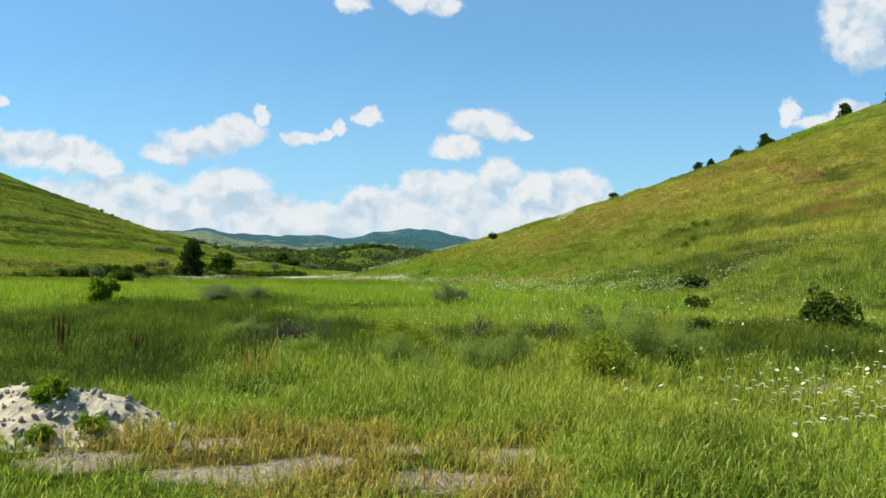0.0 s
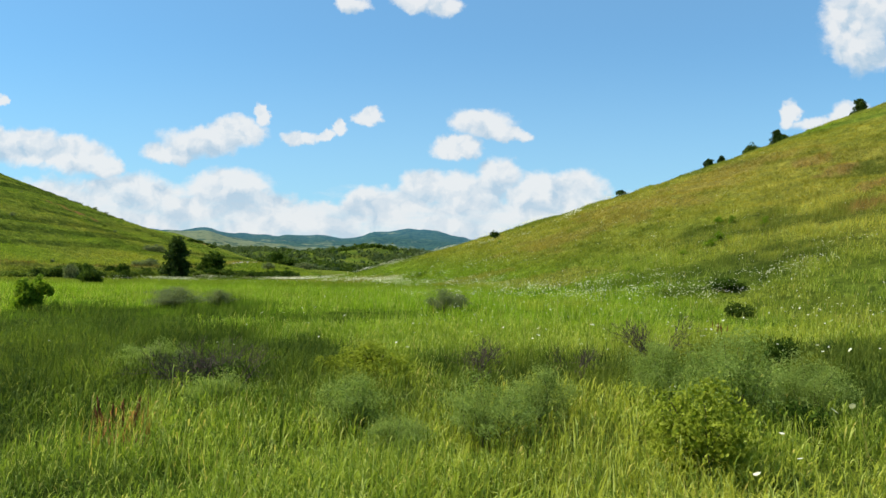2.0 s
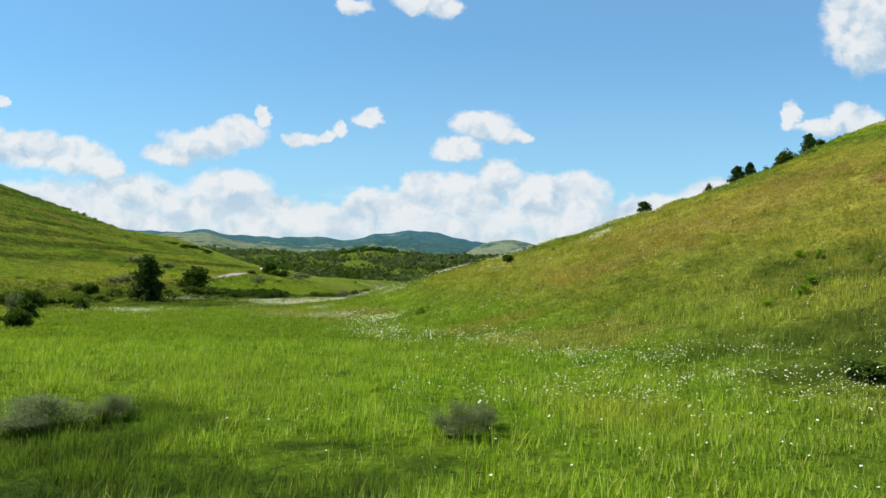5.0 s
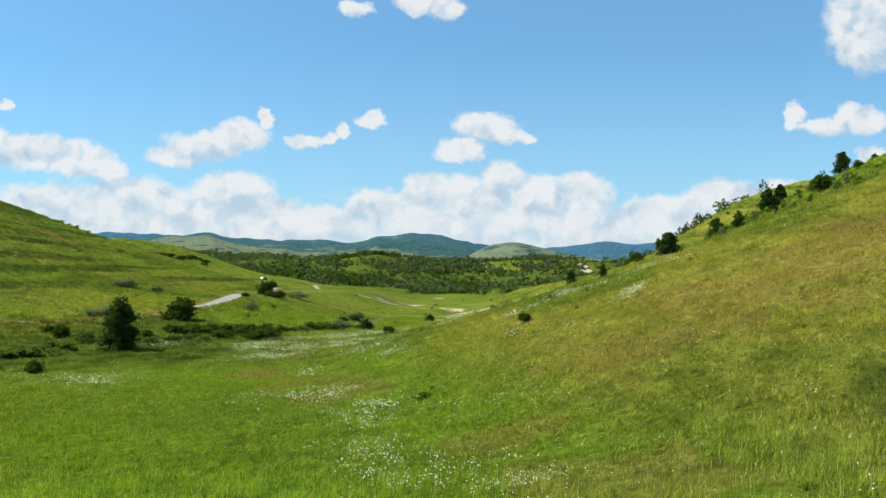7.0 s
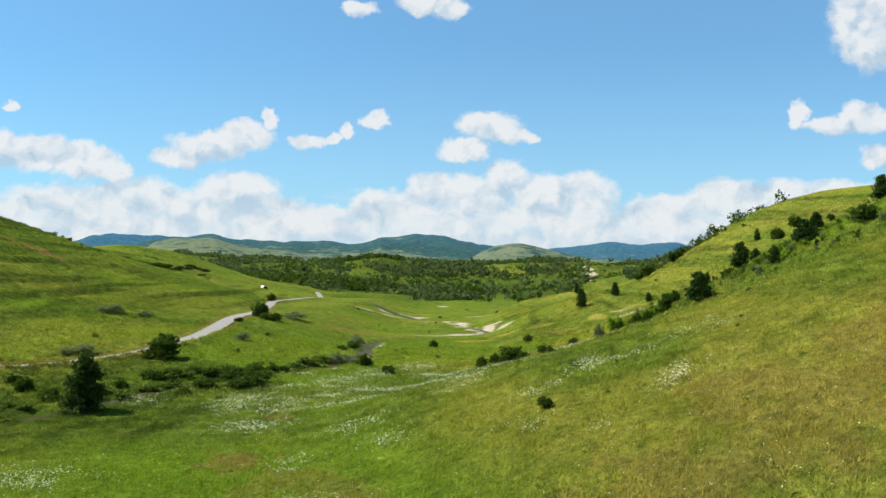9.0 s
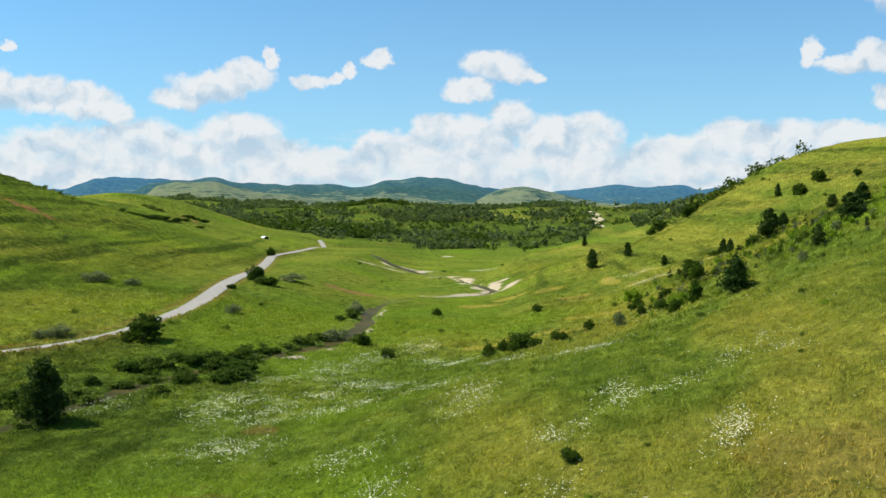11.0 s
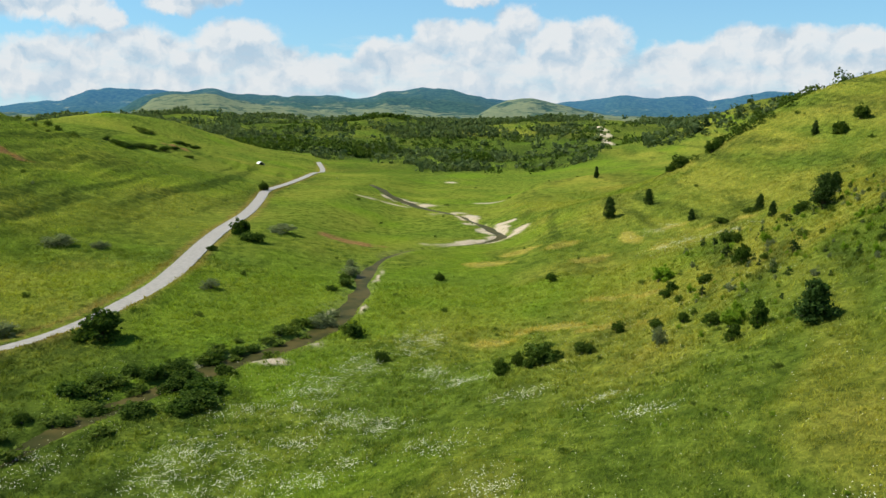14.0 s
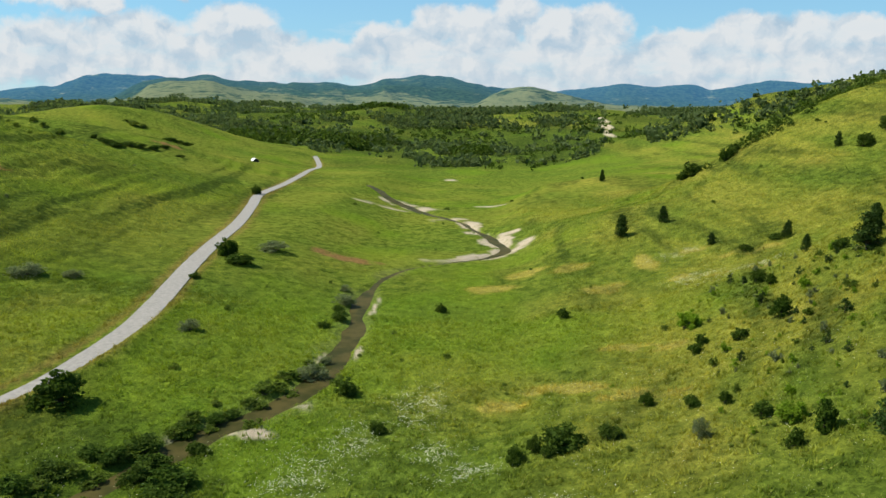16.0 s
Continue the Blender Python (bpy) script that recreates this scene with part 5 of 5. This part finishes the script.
def sown(n, y0, y1, spread, margin, seed, bias=0.0, x0=None, x1=None):
    """Tufts of roots, strewn over the ground ahead, thinned on bare soil, road and water."""
    r = np.random.default_rng(seed)
    u = r.random(n)
    if x0 is None:
        g0, g1 = spread * y0 + margin, spread * y1 + margin
        w = np.sqrt(g0 ** 2 + u * (g1 ** 2 - g0 ** 2))
        y = (w - margin) / spread
        x = (r.random(n) * 2 - 1) * w
    else:
        x, y = r.uniform(x0, x1, n), r.uniform(y0, y1, n)
    tuft = 0.5 if y1 < 40 else 1.6
    keep = 0.60 + 1.5 * rough(x, y, tuft, seed + 1, 3)
    keep = keep * (0.75 + 0.9 * rough(x, y, 5 * tuft, seed + 2, 2))
    keep = keep * (1 - 0.90 * patch(x, y, BARE, 0.9, 0.9)) * (1 - 0.35 * step(13.6, 12.0, y) * step(3.2, 1.0, x))
    if y1 > 100:
        keep = keep * step(2.4, 3.2, away(x, y, ROAD_LINE)[0]) * step(1.8, 3.6, away(x, y, BROOK_LINE)[0]) * (1 - 0.9 * patch(x, y, SAND, 0.9, 9.0, 71)) * (1 - 0.9 * patch(x, y, [(-40, 300, 8, 4)], 0.9, 4.0, 73))
    k = r.random(n) < keep
    return x[k], y[k]


def tall(x, y, seed):
    r = np.random.default_rng(seed)
    h = 0.62 + 0.75 * rough(x, y, 3.0, 7, 3) - 0.22 * step(2.5, 4.5, x) * step(18, 16, y)
    return np.clip(h, 0.15, 1.2) * r.uniform(0.45, 1.15, len(x)) * (1 - 0.6 * patch(x, y, BARE, 0.5, 1.2, 78)) * (1 - 0.5 * step(13.8, 12.4, y + rough(x, y, 1.5, 79, 2)) * step(3.2, 1.0, x))


x, y = sown(52000, 4.5, 17, 0.74, 2.0, 205)
leafy("leafy_grass", x, y, 0.72 * tall(x, y, 11), 6, 0.17, 0.016, "leafy green grass stalks of the near meadow", 12)
x, y = sown(64000, 17, 36, 0.72, 2.0, 206)
leafy("leafy_grass", x, y, 0.72 * tall(x, y, 13), 4, 0.20, 0.024, "leafy green grass stalks across the meadow", 14)
x, y = sown(90000, 4.5, 15.5, 0.74, 2.0, 200)
blades("meadow_grass", x, y, 0.70 * tall(x, y, 1), np.random.default_rng(1).uniform(0.009, 0.026, len(x)), 2, "tall green grass blades of the near meadow", 0.42, 1)
x, y = sown(150000, 15.5, 34, 0.72, 2.0, 210)
blades("meadow_grass", x, y, 0.85 * tall(x, y, 2), np.random.default_rng(2).uniform(0.014, 0.034, len(x)), 1, "tall green grass blades across the meadow", 0.40, 2)
x, y = sown(330000, 34, 72, 0.70, 3.0, 220)
blades("meadow_grass", x, y, 0.80 * tall(x, y, 3), np.random.default_rng(3).uniform(0.018, 0.045, len(x)), 1, "bright green lush grass blades of the wet field", 0.36, 3)
x, y = sown(300000, 72, 135, None, 0, 230, x0=-72, x1=62)
blades("slope_grass", x, y, np.random.default_rng(4).uniform(0.10, 0.30, len(x)) * (1 + 1.4 * np.maximum(0, rough(x, y, 2.5, 61, 3))), np.random.default_rng(5).uniform(0.04, 0.10, len(x)), 1, "yellow-green grass tufts over the spur and valley", 0.5, 4, mat=TUFTS)
def tussocks(n, y0, y1, x0, x1, high, seed, label):
    """Coarse tufts standing over the turf, a handful of broad blades each."""
    x, y = sown(n, y0, y1, None, 0, seed, x0=x0, x1=x1)
    q = np.random.default_rng(seed)
    big = q.uniform(0.5, 1.2, len(x)) ** 1.5
    x, y, big = (np.repeat(v, 7) for v in (x, y, big))
    x, y = x + q.normal(size=len(x)) * 0.16 * big, y + q.normal(size=len(x)) * 0.16 * big
    blades("tussock_grass", x, y, high * big * q.uniform(0.6, 1.2, len(x)), high * 0.36 * big, 1, label, 0.75, seed, mat=TUFTS)


tussocks(42000, 70, 140, -72, 62, 0.30, 270, "coarse green grass tussocks over the spur")
tussocks(38000, 140, 235, -95, 85, 0.50, 280, "coarse green grass tussocks over the valley floor")
x, y = sown(290000, 135, 290, None, 0, 240, x0=-130, x1=110)
blades("slope_grass", x, y, np.random.default_rng(6).uniform(0.14, 0.36, len(x)) * (1 + 1.8 * np.maximum(0, rough(x, y, 4.0, 62, 3))), np.random.default_rng(7).uniform(0.06, 0.14, len(x)), 1, "green pasture grass tufts over the valley floor", 0.5, 5, mat=TUFTS)


x, y = sown(150000, 160, 430, None, 0, 250, x0=-255, x1=-95)
blades("slope_grass", x, y, np.random.default_rng(8).uniform(0.25, 0.6, len(x)), np.random.default_rng(9).uniform(0.14, 0.34, len(x)), 1, "green grass tufts over the far hillside", 0.5, 6, mat=TUFTS)
x, y = sown(90000, 240, 420, None, 0, 260, x0=20, x1=170)
blades("slope_grass", x, y, np.random.default_rng(10).uniform(0.25, 0.6, len(x)), np.random.default_rng(11).uniform(0.14, 0.34, len(x)), 1, "straw-green grass tufts over the far hillside", 0.5, 7, mat=TUFTS)


# ---- white umbels ----
def umbels(name, x, y, high, size, label, seed, sides=6):
    """Flat white flower heads on thin stalks: a shallow cup each."""
    r = np.random.default_rng(seed)
    k = len(x)
    z = ground(x.copy(), y.copy())
    top = np.stack([x + r.normal(size=k) * 0.06, y + r.normal(size=k) * 0.06, z + high], 1)
    tilt = r.normal(size=(k, 2)) * 0.30
    t = np.arange(sides) * 2 * np.pi / sides
    ring = np.stack([np.cos(t), np.sin(t)], 1)[None] * (size[:, None] * r.uniform(0.7, 1.15, (k, sides)))[:, :, None] / 2
    lift = ring[:, :, 0] * tilt[:, :1] + ring[:, :, 1] * tilt[:, 1:]
    rim = np.concatenate([top[:, None, :2] + ring, (top[:, None, 2] + lift + 0.10 * size[:, None])[:, :, None]], 2)
    v = np.concatenate([top[:, None], rim], 1).reshape(-1, 3)
    i = np.arange(k)[:, None] * (sides + 1)
    f = np.concatenate([i + [0, 1 + j, 1 + (j + 1) % sides] for j in range(sides)], 0)
    tagged(new(name, mesh_of(name, v, f, PETAL)), label, "flowers", kind="stuff")


r = np.random.default_rng(77)


def flowery(n, spots, x0, x1, y0, y1, base, seed):
    q = np.random.default_rng(seed)
    x, y = q.uniform(x0, x1, n), q.uniform(y0, y1, n)
    p = base * step(-10, 6, x) + (0.6 if y1 < 100 else 0.7) * patch(x, y, spots, 1.1, 2.5, 99) * step(-0.10, 0.35, rough(x, y, 1.3, 100, 3))
    k = q.random(n) < p
    return x[k], y[k]


x, y = flowery(900, [(7.2, 14.2, 2.2, 2.2), (6.9, 12, 1.6, 1.6)], 3.5, 12, 9, 19, 0.03, 50)
umbels("white_flowers", x, y, r.uniform(0.75, 1.1, len(x)), r.uniform(0.05, 0.10, len(x)), "white umbel flowers among the near tall grass", 51)
x, y = flowery(110000, FLOWERS_NEAR, -30, 34, 24, 98, 0.034, 52)
umbels("white_flowers", x, y, r.uniform(0.65, 1.05, len(x)), r.uniform(0.045, 0.10, len(x)), "white umbel flowers strewn through the lush field", 53)
def drifts(spots, dense, seed):
    """Flowers crowding round the middle of each spot, in ragged clusters."""
    q = np.random.default_rng(seed)
    out = []
    for cx, cy, rx, ry in spots:
        k = int(dense * rx * ry)
        out.append(np.c_[cx + q.normal(size=k) * rx * 0.75, cy + q.normal(size=k) * ry * 0.75])
    p = np.vstack(out)
    p = p[q.random(len(p)) < 0.15 + 0.85 * step(-0.12, 0.22, rough(p[:, 0], p[:, 1], 1.4, 100, 3))]
    return p[:, 0], p[:, 1]


FOOT = [(-7.6, 84, 2, 3), (-4.7, 75, 2, 2.6), (-3.7, 69, 1.6, 2), (-0.7, 72, 2, 2), (2, 68.7, 2, 1.6), (5.1, 62.5, 1.6, 1.4), (6.4, 60.6, 1.4, 1.2), (8.3, 60.2, 1.4, 1.2), (9.7, 57.6, 1.6, 1.2), (11.7, 53.5, 1.8, 1.2), (12.5, 52.1, 1.8, 1.2), (11.7, 58.6, 1.4, 1), (16, 50, 2.4, 1.4), (15, 55, 2, 1.4), (20, 52, 3, 1.6)]
x, y = drifts(FOOT, 80.0, 57)
umbels("white_flowers", x, y, r.uniform(0.55, 0.95, len(x)), r.uniform(0.05, 0.11, len(x)), "white umbel flowers crowding the foot of the spur", 58, 5)
x, y = drifts(FLOWERS, 130.0, 54)
umbels("white_flowers", x, y, r.uniform(0.35, 0.70, len(x)), r.uniform(0.06, 0.14, len(x)), "white flower drifts on the spur and valley floor", 55, 4)
x, y = r.uniform(-55, 45, 7000), 78 + 115 * r.random(7000) ** 0.8
k = rough(x, y, 26, 104, 3) > -0.02
umbels("white_flowers", x[k], y[k], r.uniform(0.3, 0.6, k.sum()), r.uniform(0.05, 0.12, k.sum()), "single white flowers dotted through the grass", 56, 4)


# ---- the nearest flowers, one by one ----
def make_umbel():
    thing = new("umbel_flower")
    rg = np.random.default_rng(9)
    part("stem", mesh_of("stem", *rods(bent((0, 0, -0.05), (0.03, 0.02, 0.80), 0.006, 0.003, rg, 3, 0.05)), TWIG), thing)
    pts = rg.normal(size=(60, 2)) * 0.03
    head = np.c_[pts, 0.82 - 5 * (pts ** 2).sum(1) + rg.normal(size=60) * 0.003]
    part("flower_head", mesh_of("flower_head", *cards(head + (0.03, 0.02, 0), 0.020, 0.0, 1.1, rg), PETAL), thing)
    return tagged(thing, "white flat-headed umbel flower on a thin stalk", "flower", "umbels by the track")


first = make_umbel()
first.matrix_basis = pose(7.2, 12.6, height_at(7.2, 12.6))
for _ in range(96):
    x, y = r.normal() * 1.5 + 7.9, max(10.8, r.normal() * 1.7 + 13.4)
    copy_thing(first, pose(x, y, height_at(x, y), r.normal() * 6, r.normal() * 6, r.uniform(0, 360)) @ Matrix.Scale(float(r.uniform(0.60, 0.90)), 4))
